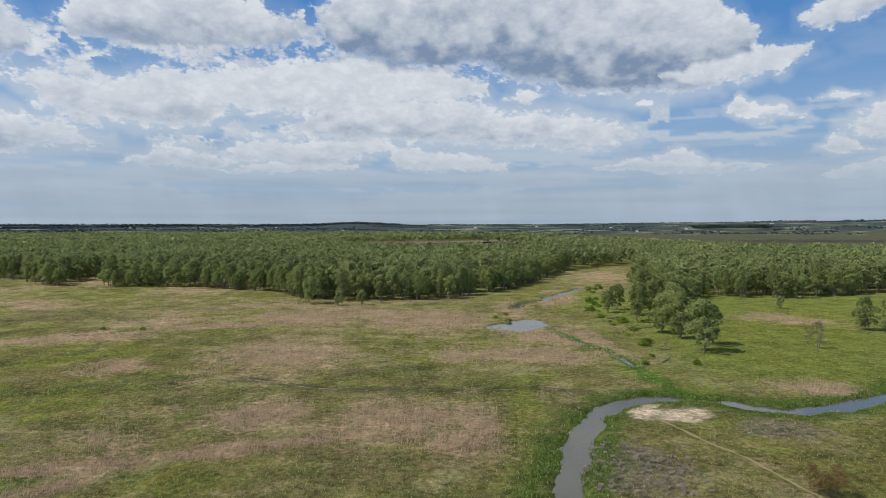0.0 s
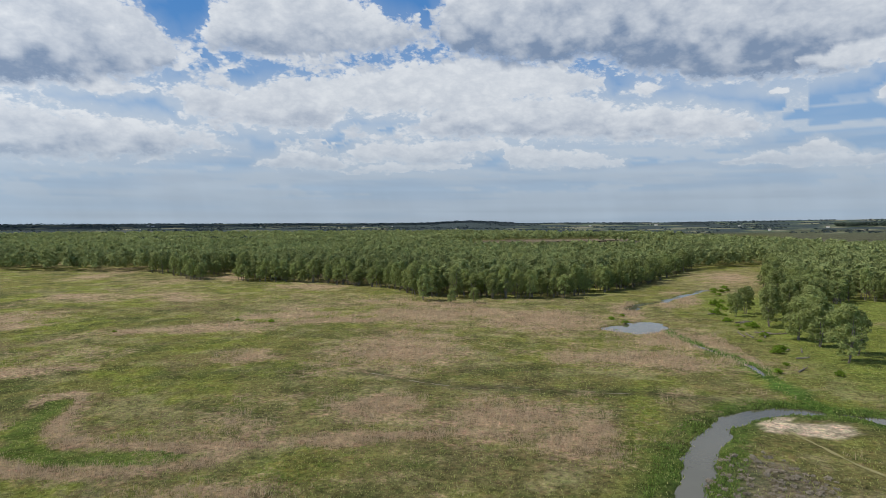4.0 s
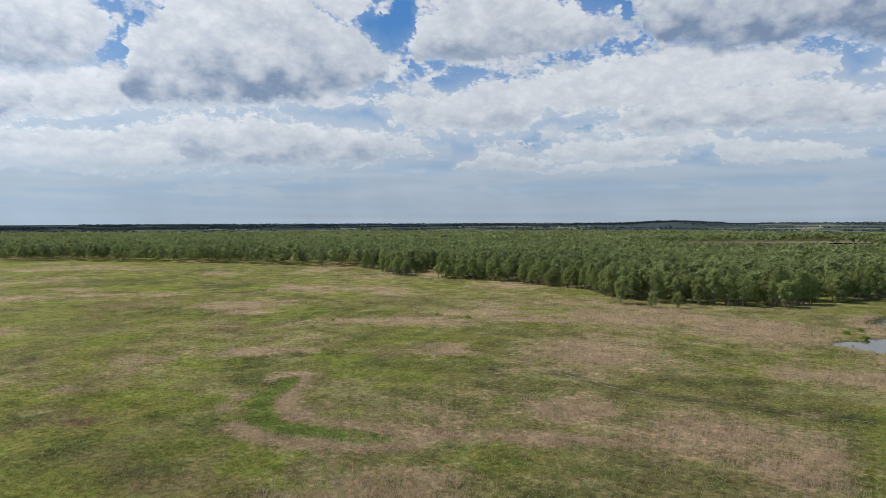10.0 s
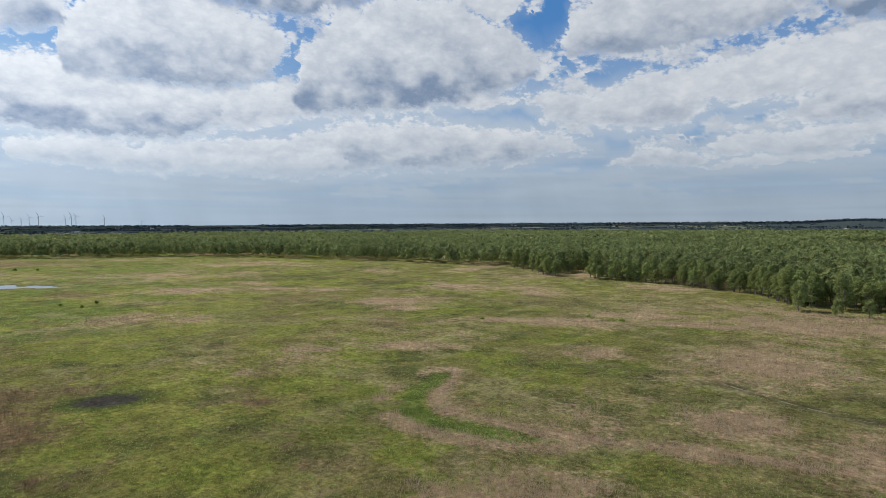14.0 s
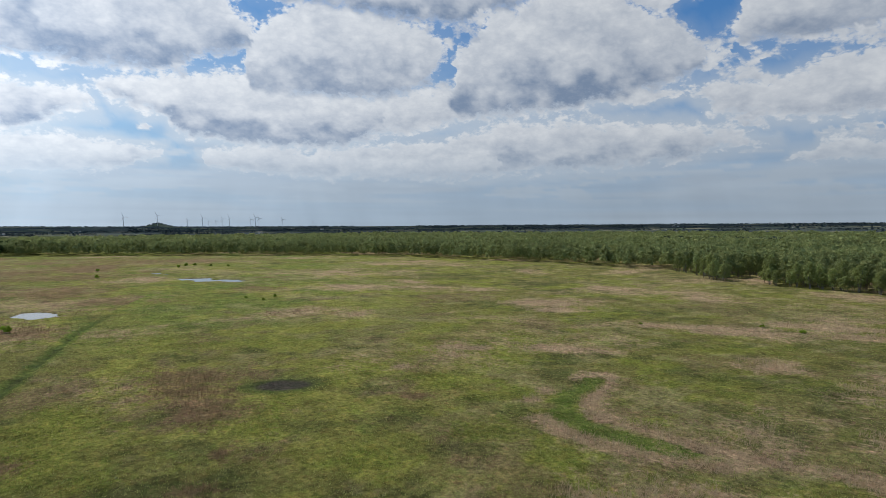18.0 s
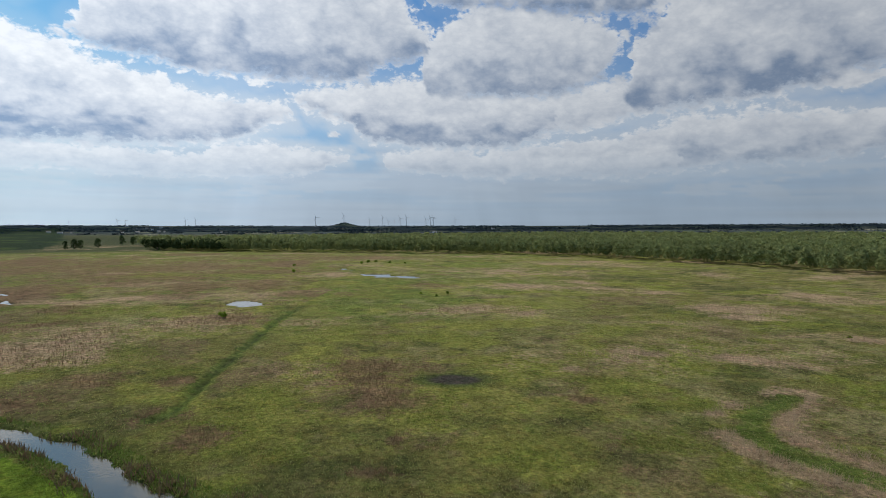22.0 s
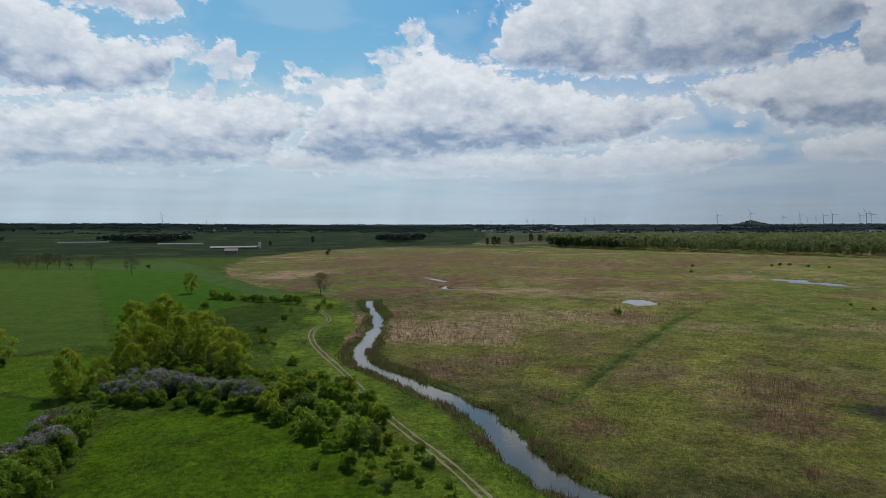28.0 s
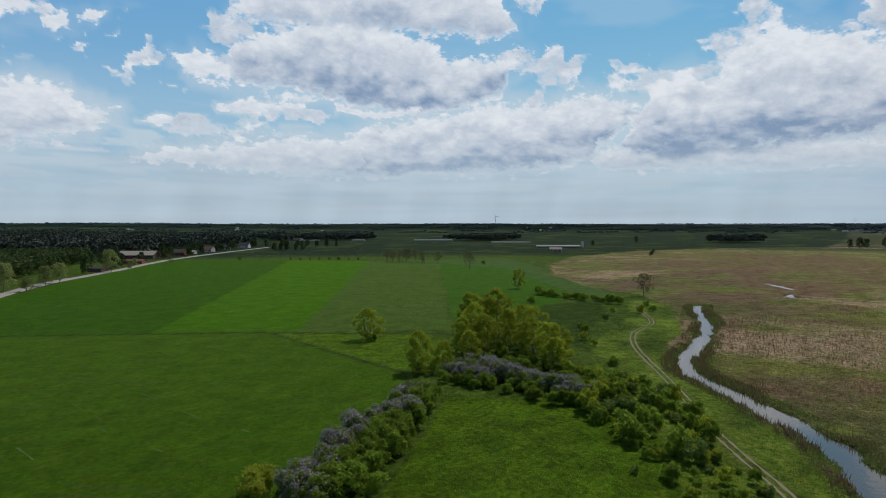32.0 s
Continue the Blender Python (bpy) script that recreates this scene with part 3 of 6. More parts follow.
RIVER = polyline([(170, 150), (120, 137), (90, 124), (82, 120), (71, 115), (62, 114), (57, 119), (52, 122), (45, 123), (39, 122), (32, 117), (26, 108),
                  (21, 95), (18, 86), (14, 74), (0, 55), (-25, 34), (-55, 12), (-78, -5), (-82, -11), (-91, -18), (-104, -25), (-112, -32), (-119, -41),
                  (-130, -54), (-137, -64), (-146, -71), (-164, -77), (-188, -85), (-212, -95), (-242, -112), (-262, -121)])
BROOK = polyline([(49, 127), (47, 140), (47, 162), (43, 178), (37, 199), (34, 214)])
UPPER = polyline([(30, 262), (37, 283), (47, 290), (58, 315), (69, 332), (79, 351)])
UPRIVER = polyline([(-262, -121), (-292, -117), (-319, -108), (-345, -105), (-420, -160), (-520, -190)])
DITCH = polyline([(-118, -16), (-124, -13), (-145, -9), (-167, -4), (-194, 2), (-230, 10), (-260, 20), (-330, 45), (-420, 80)])
TRACK = polyline([(-40, 8), (-74, -19), (-82, -26), (-89, -33), (-98, -42), (-113, -54), (-130, -68), (-146, -82), (-160, -93), (-176, -101), (-195, -106), (-211, -118), (-238, -138)])
SAND_TRACK = polyline([(38, 109), (40, 104), (42, 96), (45, 88), (47, 79), (50, 60)])
WET_TRACK = polyline([(-45, 138), (-27, 130), (-19, 128), (-11, 129), (1, 127), (16, 129), (30, 127)])
HOOK = polyline([(-99, 102), (-100, 107), (-95, 109), (-89, 99), (-84, 91), (-78, 85), (-72, 84), (-65, 84), (-58, 84), (-52, 86), (-42, 89), (-37, 93), (-29, 95), (-19, 97), (-10, 100)])
HOOK_SOUTH = polyline([(-80, 74), (-76, 73), (-69, 73), (-62, 74), (-56, 76), (-50, 80), (-48, 85)])
OXBOW = polyline([(-95, 103), (-92, 98), (-88, 89), (-82, 81), (-74, 78), (-69, 78), (-64, 79), (-58, 80)])
ROAD = polyline([(-10, -290), (-44, -367), (-76, -430), (-130, -509), (-218, -646), (-337, -788), (-470, -935)], 12)
FIELD_EDGE = polyline([(40, -280), (-27, -228), (-63, -199), (-90, -177), (-124, -141)])
FIELD_EDGE_2 = polyline([(-90, -176), (-88, -140), (-87, -107)])
POOLS = [(28, 217, 9, 14, 0.35), (-288, 1, 7, 13, 1.35), (-424, 93, 9, 24, 1.1), (-326, -105, 2.5, 8, 1.3), (-500, 76, 3, 9, 1.3), (-440, -205, 2, 6, 1.2), (20, 1360, 150, 150, 0.1), (160, 1500, 120, 60, 0.0), (900, 1500, 260, 120, 0.3)]
UPLAND = [(-62, 8), (-78, -14), (-91, -24), (-112, -40), (-135, -70), (-160, -84), (-190, -93), (-240, -122), (-268, -150), (-285, -195), (-340, -260),
          (-430, -330), (-560, -400), (-760, -430), (-930, -390), (-1080, -300), (-1700, -420), (-3600, -900), (-3600, -4600), (900, -4600), (900, -60), (60, 0)]
NEAR_FIELD = [(40, -280), (-27, -229), (-63, -200), (-89, -177), (-88, -140), (-87, -109), (-84, -98), (-71, -92), (-51, -79), (-38, -71), (-24, -55), (60, -55)]
WEDGE = [(-90, -176), (-124, -142), (-122, -125), (-104, -108), (-88, -109), (-89, -140)]
STRIP_A = [(-27, -230), (-40, -219), (-62, -202), (-300, -548), (-268, -593), (-218, -640), (-130, -503), (-44, -360), (10, -280)]
STRIP_B = [(-62, -202), (-98, -175), (-347, -481), (-300, -548)]
STRIP_C = [(-98, -175), (-133, -141), (-363, -401), (-347, -481)]
STRIP_D = [(-136, -142), (-150, -136), (-212, -158), (-262, -190), (-363, -319), (-372, -395), (-364, -401)]
STRIP_E = [(-268, -165), (-300, -215), (-420, -345), (-480, -430), (-372, -470), (-372, -395), (-363, -322), (-262, -192), (-236, -150)]
LOW_FIELD = [(-232, -150), (-196, -124), (-166, -112), (-138, -92), (-150, -130), (-205, -160)]
NEAR_MEADOW = [(-66, 2), (-88, -46), (-98, -62), (-90, -76), (-80, -86), (-62, -72), (-42, -58), (0, -20)]


def ellipse(x, y, cx, cy, across, along, turn=None):
    """1 at the centre of a patch, 0 on its rim, negative outside; the long way points from the lookout unless turned."""
    h = math.atan2(cy, cx) if turn is None else math.pi / 2 - turn
    u, v = (x - cx) * math.cos(h) + (y - cy) * math.sin(h), -(x - cx) * math.sin(h) + (y - cy) * math.cos(h)
    return 1 - np.hypot(u / along, v / across)


def patches(x, y, rows):
    best = np.full(x.shape, -1.0)
    for cx, cy, across, along in rows:
        reach = 2.2 * max(across, along)
        pick = (abs(x - cx) < reach) & (abs(y - cy) < reach)
        best[pick] = np.maximum(best[pick], ellipse(x[pick], y[pick], cx, cy, across, along))
    return best


TAN = [(-43, 165, 21, 30), (-4, 225, 25, 28), (-49, 232, 28, 24), (21, 162, 27, 13), (-7, 108, 18, 14), (3, 97, 7, 10), (-33, 110, 10, 9), (-114, 190, 22, 12),
       (-80, 148, 8, 9), (-74, 214, 27, 8), (79, 128, 13, 7), (127, 227, 22, 12), (27, 256, 6, 30), (34, 206, 6, 8), (58, 305, 7, 38), (112, 430, 22, 60), (44, 275, 5, 14), (47, 178, 3, 5)]
TAN_2 = [(-185, 181, 13, 9), (-132, 180, 26, 8), (-101, 223, 22, 9), (-125, 124, 13, 9), (-141, 100, 8, 4), (-129, 74, 3, 4), (-33, 92, 10, 3), (6, 104, 6, 13),
         (-29, 242, 14, 20), (-95, 89, 3, 4), (-90, 82, 2, 3), (-336, 195, 14, 14), (-272, 202, 17, 10), (-205, 194, 24, 16), (-126, 124, 9, 10), (-125, 189, 20, 8), (-300, 184, 24, 12), (-215, 380, 10, 30)]
BROWN = [(-145, 31, 14, 10), (-119, 26, 8, 12), (-95, 23, 2, 5), (-107, 63, 4, 3), (-142, 23, 6, 15), (-146, -15, 5, 7), (-120, -15, 6, 7), (-104, -9, 5, 5),
         (-153, -34, 8, 9), (-137, -47, 9, 11), (-84, 16, 4, 3), (-213, -89, 9, 20), (-182, -89, 6, 16), (-131, 28, 10, 9), (-239, -5, 17, 17), (-332, -32, 24, 30)]
BROWN_2 = [(-244, -70, 27, 13), (-344, 98, 16, 18), (-482, -98, 44, 40), (-610, 32, 55, 50), (-581, -259, 79, 60), (-355, -114, 29, 20), (-107, -8, 3, 6),
           (-640, -200, 150, 90), (-554, -73, 157, 82), (-420, -206, 26, 26), (-540, -64, 127, 62), (-499, -206, 101, 62), (-679, 103, 129, 68)]
BROWN_3 = [(-285, -15, 12, 12), (-317, 34, 22, 12), (-407, -4, 25, 14), (-657, 130, 60, 25), (-759, 24, 60, 25), (-420, 130, 25, 10), (-236, 5, 8, 6), (-600, 45, 40, 20), (-434, -66, 62, 40), (-489, 10, 92, 36)]
GREY = [(28, 86, 8, 10), (57, 102, 8, 6), (32, 84, 3, 6)]
LUSH = [(-34, 81, 14, 10), (-81, 63, 8, 7), (-114, 74, 13, 7), (-129, 65, 13, 9), (-113, 35, 5, 11), (-128, 1, 8, 17), (-82, 41, 4, 5), (-108, -2, 9, 16),
        (-178, -38, 18, 20), (-203, 29, 18, 20), (-104, 30, 5, 8), (-117, 13, 4, 8), (116, 204, 28, 60), (-89, 175, 6, 5), (15, 113, 4, 21), (50, 129, 8, 3)]
LUSH_2 = [(-414, 60, 27, 14), (-473, -62, 18, 12), (-84, -7, 6, 4), (-118, -29, 5, 3), (-184, 44, 21, 14), (-271, -60, 23, 24), (-155, -15, 9, 7), (-92, 5, 6, 4),
          (40, 158, 3, 17), (46, 145, 4, 12), (87, 158, 18, 12), (46, 256, 4, 20), (150, 240, 30, 24)]
DARK = [(15, 100, 7, 12), (23, 112, 5, 9), (-95, 52, 9, 7), (-101, 38, 8, 6), (-84, 60, 6, 5), (-11, 144, 14, 10), (8, 129, 24, 6), (-362, 237, 38, 26), (-21, 84, 8, 4), (-76, 54, 6, 5), (-99, 20, 6, 8), (-93, 7, 5, 6), (-136, 45, 9, 7),
        (-352, 214, 35, 22), (-95, 22, 6, 4), (-81, 3, 6, 5), (-72, 132, 25, 5), (-54, 131, 27, 4), (-134, -3, 8, 5), (-178, -29, 17, 7)]


def relief(x, y):
    """Height of the ground at arrays of places, with the fields that shape it."""
    r = np.hypot(x, y)
    w1 = (fbm(x * 0.07, y * 0.07, 5, 0.6) - 0.5) * np.clip(r / 14, 6, 45)
    w2 = (fbm(x * 0.07 + 50, y * 0.07 + 20, 5, 0.6) - 0.5) * np.clip(r / 14, 6, 45)
    wx, wy = x + w1, y + w2
    n_big = fbm(x * 0.012, y * 0.012, 4)
    n_mid = fbm(x * 0.05 + 7, y * 0.05, 5)
    n_fine = fbm(x * 0.4, y * 0.4 + 9, 3)
    n_tuft = fbm(x * 0.16 + 40, y * 0.16 + 11, 5, 0.6)
    upland = inside(wx * 0.4 + x * 0.6, wy * 0.4 + y * 0.6, UPLAND)

    river = line_gap(x, y, RIVER[::2])
    bank = (fbm(x * 0.22, y * 0.22, 4, 0.6) - 0.5) * 3.2
    half = np.where(x > -30, 1.5, 1.9) - 0.45 * smooth(-95, -150, x) - 0.2 * smooth(-180, -240, x)
    narrow = smooth(6, 2, np.abs(x - 52)) * (y > 100)
    half = half - 1.3 * narrow
    water = half - river + bank
    brook = line_gap(x, y, BROOK)
    water = np.maximum(water, -1.3 - brook + (n_mid - 0.5) * 7)
    water = np.maximum(water, 1.2 - line_gap(x, y, UPPER) + bank * 2)
    water = np.maximum(water, -0.9 - line_gap(x, y, UPRIVER, 80) + (n_mid - 0.5) * 7)
    for cx, cy, a, b, turn in POOLS:
        q = ellipse(wx * 0.8 + x * 0.2, wy * 0.8 + y * 0.2, cx, cy, a, b, turn) if b < 50 else ellipse(wx, wy, cx, cy, a, b, turn) - 0.25 + (n_mid - 0.5) * 2
        water = np.maximum(water, q * min(a, 8))
    ditch = line_gap(x, y, DITCH)
    z = (fbm(x * 0.03, y * 0.03 + 3, 3) - 0.5) * 0.5 + (n_fine - 0.5) * 0.25
    z = np.where(r > 500, z * np.clip(1 - (r - 500) / 300, 0, 1), z)
    z = z - 1.3 * smooth(-2.2, 1.2, water) - 0.5 * smooth(2.0, 0.4, ditch) * smooth(-300, -220, x)
    flat_track = smooth(4, 1.5, line_gap(x, y, TRACK))
    z = z * (1 - flat_track)
    z = z + 1.0 * upland * smooth(0, 30, river) * smooth(1500, 500, r)
    az = np.degrees(np.arctan2(-x, y))
    crest = 46 + 10 * np.cos(np.radians(az * 2.0)) + 8 * fbm(az * 0.06, az * 0 + 2, 3)
    crest = crest + 30 * smooth(-4, -36, az) * (az > -60) + 17 * np.exp(-((az - 8) / 3.2) ** 2)
    z = z + crest * np.clip((r - 1500) / 3100, 0, 1) ** 1.35
    hill = np.clip(1 - np.abs(az - 81.4) / 1.35, 0, 1) * smooth(4200, 4440, r) * 26
    z = z + hill

    return z, dict(r=r, wx=wx, wy=wy, n_big=n_big, n_mid=n_mid, n_fine=n_fine, n_tuft=n_tuft, upland=upland, river=river, water=water, brook=brook, ditch=ditch, az=az)


def land(x, y):
    """Height, base colour, reed cover and more of the ground at arrays of places."""
    z, k = relief(x, y)
    r, wx, wy, n_big, n_mid, n_fine, n_tuft, az = (k[n] for n in ("r", "wx", "wy", "n_big", "n_mid", "n_fine", "n_tuft", "az"))
    upland, river, water, brook, ditch = (k[n] for n in ("upland", "river", "water", "brook", "ditch"))

    # base colours
    green = np.array([0.176, 0.174, 0.053])
    olive = np.array([0.200, 0.182, 0.078])
    pale = np.array([0.29, 0.265, 0.13])
    lime = np.array([0.188, 0.226, 0.038])
    col = np.ones(x.shape + (3,)) * green

    def blend(c, k):
        nonlocal col
        col = col + (np.asarray(c) - col) * np.clip(k, 0, 1)[..., None]

    blend(olive, smooth(0.42, 0.62, n_big) * 0.8)
    blend(lime, smooth(0.50, 0.57, n_mid + (n_tuft - 0.5) * 0.5) * (0.42 + 0.3 * smooth(15, 50, az)))
    blend(pale, smooth(0.54, 0.62, fbm(x * 0.11 + 90, y * 0.11, 6, 0.72)) * (0.75 - 0.2 * smooth(15, 50, az)))
    blend((0.092, 0.105, 0.036), smooth(0.54, 0.62, fbm(x * 0.07 + 33, y * 0.07 + 60, 6, 0.70)) * (0.45 + 0.35 * smooth(15, 50, az)))
    blend((0.205, 0.150, 0.088), smooth(0.55, 0.63, fbm(x * 0.055 + 133, y * 0.055 + 160, 6, 0.66)) * (0.30 + 0.35 * smooth(25, 55, az)) * (r < 320))
    tan = np.maximum(patches(wx, wy, TAN), patches(wx, wy, TAN_2))
    hook = np.minimum(line_gap(wx * 0.15 + x * 0.85, wy * 0.15 + y * 0.85, HOOK), line_gap(wx * 0.15 + x * 0.85, wy * 0.15 + y * 0.85, HOOK_SOUTH))
    tan = np.maximum(tan, 0.85 - hook / (2.0 + 3.0 * n_mid))
    oxbow = 0.9 - line_gap(wx * 0.15 + x * 0.85, wy * 0.15 + y * 0.85, OXBOW) / 3.3
    tan = np.where(oxbow > 0.1, -1.0, tan)
    brown = np.maximum(patches(wx, wy, BROWN), np.maximum(patches(wx, wy, BROWN_2), patches(wx, wy, BROWN_3)))
    brown = brown - 0.22 * smooth(180, 240, r)
    streak = fbm(x * 0.022 + 200, y * 0.022, 5)
    tan = np.maximum(tan, np.where(x < 50, (streak - 0.63) * 4.0, -1.0) * (r < 1200))
    blend((0.175, 0.215, 0.046), smooth(50, 72, x) * smooth(120, 145, y) * smooth(340, 300, y) * 0.85)
    marsh = smooth(70, 90, az) * smooth(124, 108, az) * smooth(200, 320, r) * smooth(950, 800, r)
    brown = np.maximum(brown, (fbm(x * 0.016 + 20, y * 0.024 + 70, 6, 0.6) - 0.50) * 5.0 * marsh - (1 - marsh))
    tan_k = smooth(-0.1, 0.55, tan + (n_mid - 0.5) * 1.0 + (n_tuft - 0.5) * 1.6)
    brown_k = smooth(-0.1, 0.55, brown + (n_mid - 0.5) * 0.8 + (n_tuft - 0.5) * 1.2)
    reed = np.maximum(tan_k, brown_k)
    browner = (brown_k > tan_k + (n_tuft - 0.5) * 0.6) | (az > 66)
    blend((0.235, 0.246, 0.058), smooth(45, 68, az) * smooth(900, 500, r) * smooth(0.40, 0.54, n_mid + (n_tuft - 0.5) * 0.5) * 0.85)
    side = smooth(55, 70, az) * smooth(150, 135, az) * smooth(170, 230, r) * (1 - smooth(1000, 1300, r))
    blend((0.178, 0.205, 0.050), side * smooth(0.45, 0.53, fbm(x * 0.021 + 410, y * 0.034 + 90, 6, 0.65)) * 0.8)
    blend((0.13, 0.185, 0.04), side * smooth(0.53, 0.60, fbm(x * 0.026 + 510, y * 0.040 + 190, 6, 0.65)) * 0.65)
    blend((0.34, 0.29, 0.165), side * smooth(0.54, 0.61, fbm(x * 0.030 + 610, y * 0.046 + 290, 6, 0.65)) * 0.35)
    blend((0.155, 0.178, 0.05), smooth(100, 112, az) * smooth(190, 260, r) * smooth(1000, 800, r) * (0.30 + 0.6 * smooth(0.44, 0.54, fbm(x * 0.02 + 710, y * 0.03, 6, 0.65))))
    blend((0.165, 0.115, 0.075), smooth(98, 110, az) * smooth(190, 260, r) * smooth(1000, 800, r) * smooth(0.50, 0.57, fbm(x * 0.03 + 810, y * 0.05, 6, 0.65)) * 0.85)
    blend((0.10, 0.155, 0.03), smooth(98, 110, az) * smooth(190, 240, r) * smooth(430, 330, r) * smooth(0.47, 0.55, fbm(x * 0.04 + 910, y * 0.05, 6, 0.65)) * 0.35)
    blend((0.19, 0.125, 0.085), smooth(20, 6, line_gap(x, y, UPRIVER, 80) + (n_tuft - 0.5) * 24) * 0.75)
    blend((0.185, 0.16, 0.115), smooth(-0.2, 0.3, patches(wx, wy, GREY) + (n_tuft - 0.5)) * 0.8)
    dark = patches(wx, wy, DARK)
    lush = np.maximum(patches(wx, wy, LUSH), patches(wx, wy, LUSH_2))
    lush_k = smooth(-0.05, 0.3, lush + (n_mid - 0.5) * 0.6 + (n_tuft - 0.5) * 1.6)
    blend((0.100, 0.150, 0.030), smooth(-0.1, 0.3, oxbow + (n_tuft - 0.5) * 2.2) * 0.85)
    lush_k = np.maximum(lush_k, 0.6 * smooth(0.1, 0.5, oxbow + (n_tuft - 0.5) * 2.2))
    pit = ellipse(wx * .3 + x * .7, wy * .3 + y * .7, -129, 44, 7.5, 6)
    blend((0.050, 0.085, 0.028), smooth(-0.6, 0.1, pit) * 0.7)
    blend((0.060, 0.052, 0.050), smooth(0.1, 0.4, pit) * 0.9)
    blend((0.070, 0.120, 0.024), smooth(9, 3.5, river) * 0.85 * (1 - smooth(0.6, 0.75, n_mid) * 0.5))
    blend((0.098, 0.108, 0.036), smooth(34, 8, river + (n_tuft - .5) * 40) * (x < -55) * ~upland * 0.5)
    blend((0.090, 0.150, 0.032), smooth(2.8, 1.1, ditch + (n_tuft - .5) * 5) * 0.7 * smooth(-300, -220, x))
    blend((0.062, 0.085, 0.028), smooth(0.9, 0.3, ditch + (n_tuft - .5) * 2.2) * 0.7 * smooth(-300, -220, x))
    blend((0.080, 0.160, 0.028), smooth(5, 1.5, brook + (n_tuft - .5) * 5) * 0.9)
    blend((0.085, 0.082, 0.045), smooth(4.0, 1.0, line_gap(x, y, WET_TRACK)) * 0.6)
    sandy = np.maximum(ellipse(wx * .3 + x * .7, wy * .3 + y * .7, 42, 111.5, 4.5, 8.5, 1.57), ellipse(x, y, 38, 115, 2, 5, 0.9))
    blend((0.54, 0.45, 0.32), smooth(0.0, 0.25, sandy + (n_fine - 0.5) * 0.7))
    blend((0.22, 0.20, 0.085), smooth(1.6, 0.6, line_gap(x, y, SAND_TRACK) + (n_tuft - 0.5) * 2) * 0.6)
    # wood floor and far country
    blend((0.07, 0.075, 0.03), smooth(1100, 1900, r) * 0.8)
    far = fbm(az * 0.5, np.log(r + 1) * 26, 3)
    blend((0.085, 0.092, 0.058), smooth(-16, -20, az) * (az > -60) * smooth(720, 860, r) * smooth(2900, 2500, r) * 0.9)
    blend((0.20, 0.165, 0.12), smooth(-0.35, 0.1, np.maximum(ellipse(wx, wy, 20, 1350, 200, 250, 0.0), ellipse(wx, wy, 300, 1560, 280, 120, 0.0))) * 0.85)
    # haze and cloud shade of the far country, put into the ground as dark blue
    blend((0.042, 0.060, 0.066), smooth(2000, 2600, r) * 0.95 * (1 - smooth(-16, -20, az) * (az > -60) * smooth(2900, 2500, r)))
    far = far * (1 - 0.8 * np.exp(-((az - 8) / 4.0) ** 2) * smooth(2800, 3400, r))
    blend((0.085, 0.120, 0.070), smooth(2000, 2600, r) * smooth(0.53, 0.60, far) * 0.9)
    blend((0.21, 0.20, 0.145), smooth(2000, 2600, r) * smooth(0.64, 0.69, far) * 0.9)
    blend((0.055, 0.070, 0.034), smooth(94, 99, az) * smooth(128, 120, az) * smooth(900, 1000, r) * smooth(2300, 1900, r) * 0.9)
    # farmland
    up = upland.astype(float)
    blend((0.062, 0.115, 0.013), up * 0.95)
    blend((0.098, 0.165, 0.018), up * smooth(0.5, 0.6, n_mid + (n_tuft - 0.5) * 0.3) * 0.6 * (r < 400))
    # cloud shadow on the distant fields, painted as a darker base colour
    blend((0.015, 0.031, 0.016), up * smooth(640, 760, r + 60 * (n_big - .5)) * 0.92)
    blend((0.060, 0.090, 0.020), up * smooth(640, 800, r) * smooth(0.62, 0.66, far) * 0.7)
    for poly, c in ((NEAR_FIELD, (0.070, 0.154, 0.006)), (WEDGE, (0.098, 0.185, 0.008)), (STRIP_A, (0.046, 0.130, 0.003)), (STRIP_B, (0.068, 0.190, 0.002)),
                    (STRIP_C, (0.082, 0.150, 0.022)), (STRIP_D, (0.055, 0.150, 0.008)), (STRIP_E, (0.075, 0.145, 0.034)), (LOW_FIELD, (0.042, 0.082, 0.010)),
                    (NEAR_MEADOW, (0.088, 0.172, 0.007))):
        blend(c, inside(x, y, poly) * (0.80 + 0.3 * n_mid))
    row = np.sin((x * 0.80 + y * 0.60) * 2 * math.pi / 3.2) * np.sin((x * 0.80 + y * 0.60) * 0.31)
    field = inside(x, y, NEAR_FIELD)
    blend((0.11, 0.13, 0.045), field * smooth(0.55, 0.75, n_mid) * smooth(0.3, 1, row) * 0.6)
    blend((0.03, 0.05, 0.012), smooth(1.6, 0.4, line_gap(x, y, FIELD_EDGE)) * 0.8)
    blend((0.03, 0.05, 0.012), smooth(1.2, 0.3, line_gap(x, y, FIELD_EDGE_2)) * 0.8)
    tr = line_gap(x, y, TRACK)
    blend((0.165, 0.250, 0.030), smooth(9, 4, np.abs(tr - 6)) * (river < 26) * smooth(0.3, 0.55, n_mid) * 0.75 * up)
    blend((0.13, 0.185, 0.04), smooth(2.2, 1.0, tr) * 0.8)
    rd = line_gap(x, y, ROAD)
    blend((0.10, 0.13, 0.03), smooth(8, 4, rd) * 0.8)
    wet = smooth(-1.1, 0.3, water)
    blend((0.055, 0.050, 0.034), wet * 0.9)
    crop = np.zeros(x.shape, bool)
    for poly in (NEAR_FIELD, STRIP_A, STRIP_B, STRIP_C, STRIP_D, STRIP_E):
        crop |= inside(x, y, poly)
    rough = np.where(crop, 0.45, np.where(upland, 0.9, 0.95))
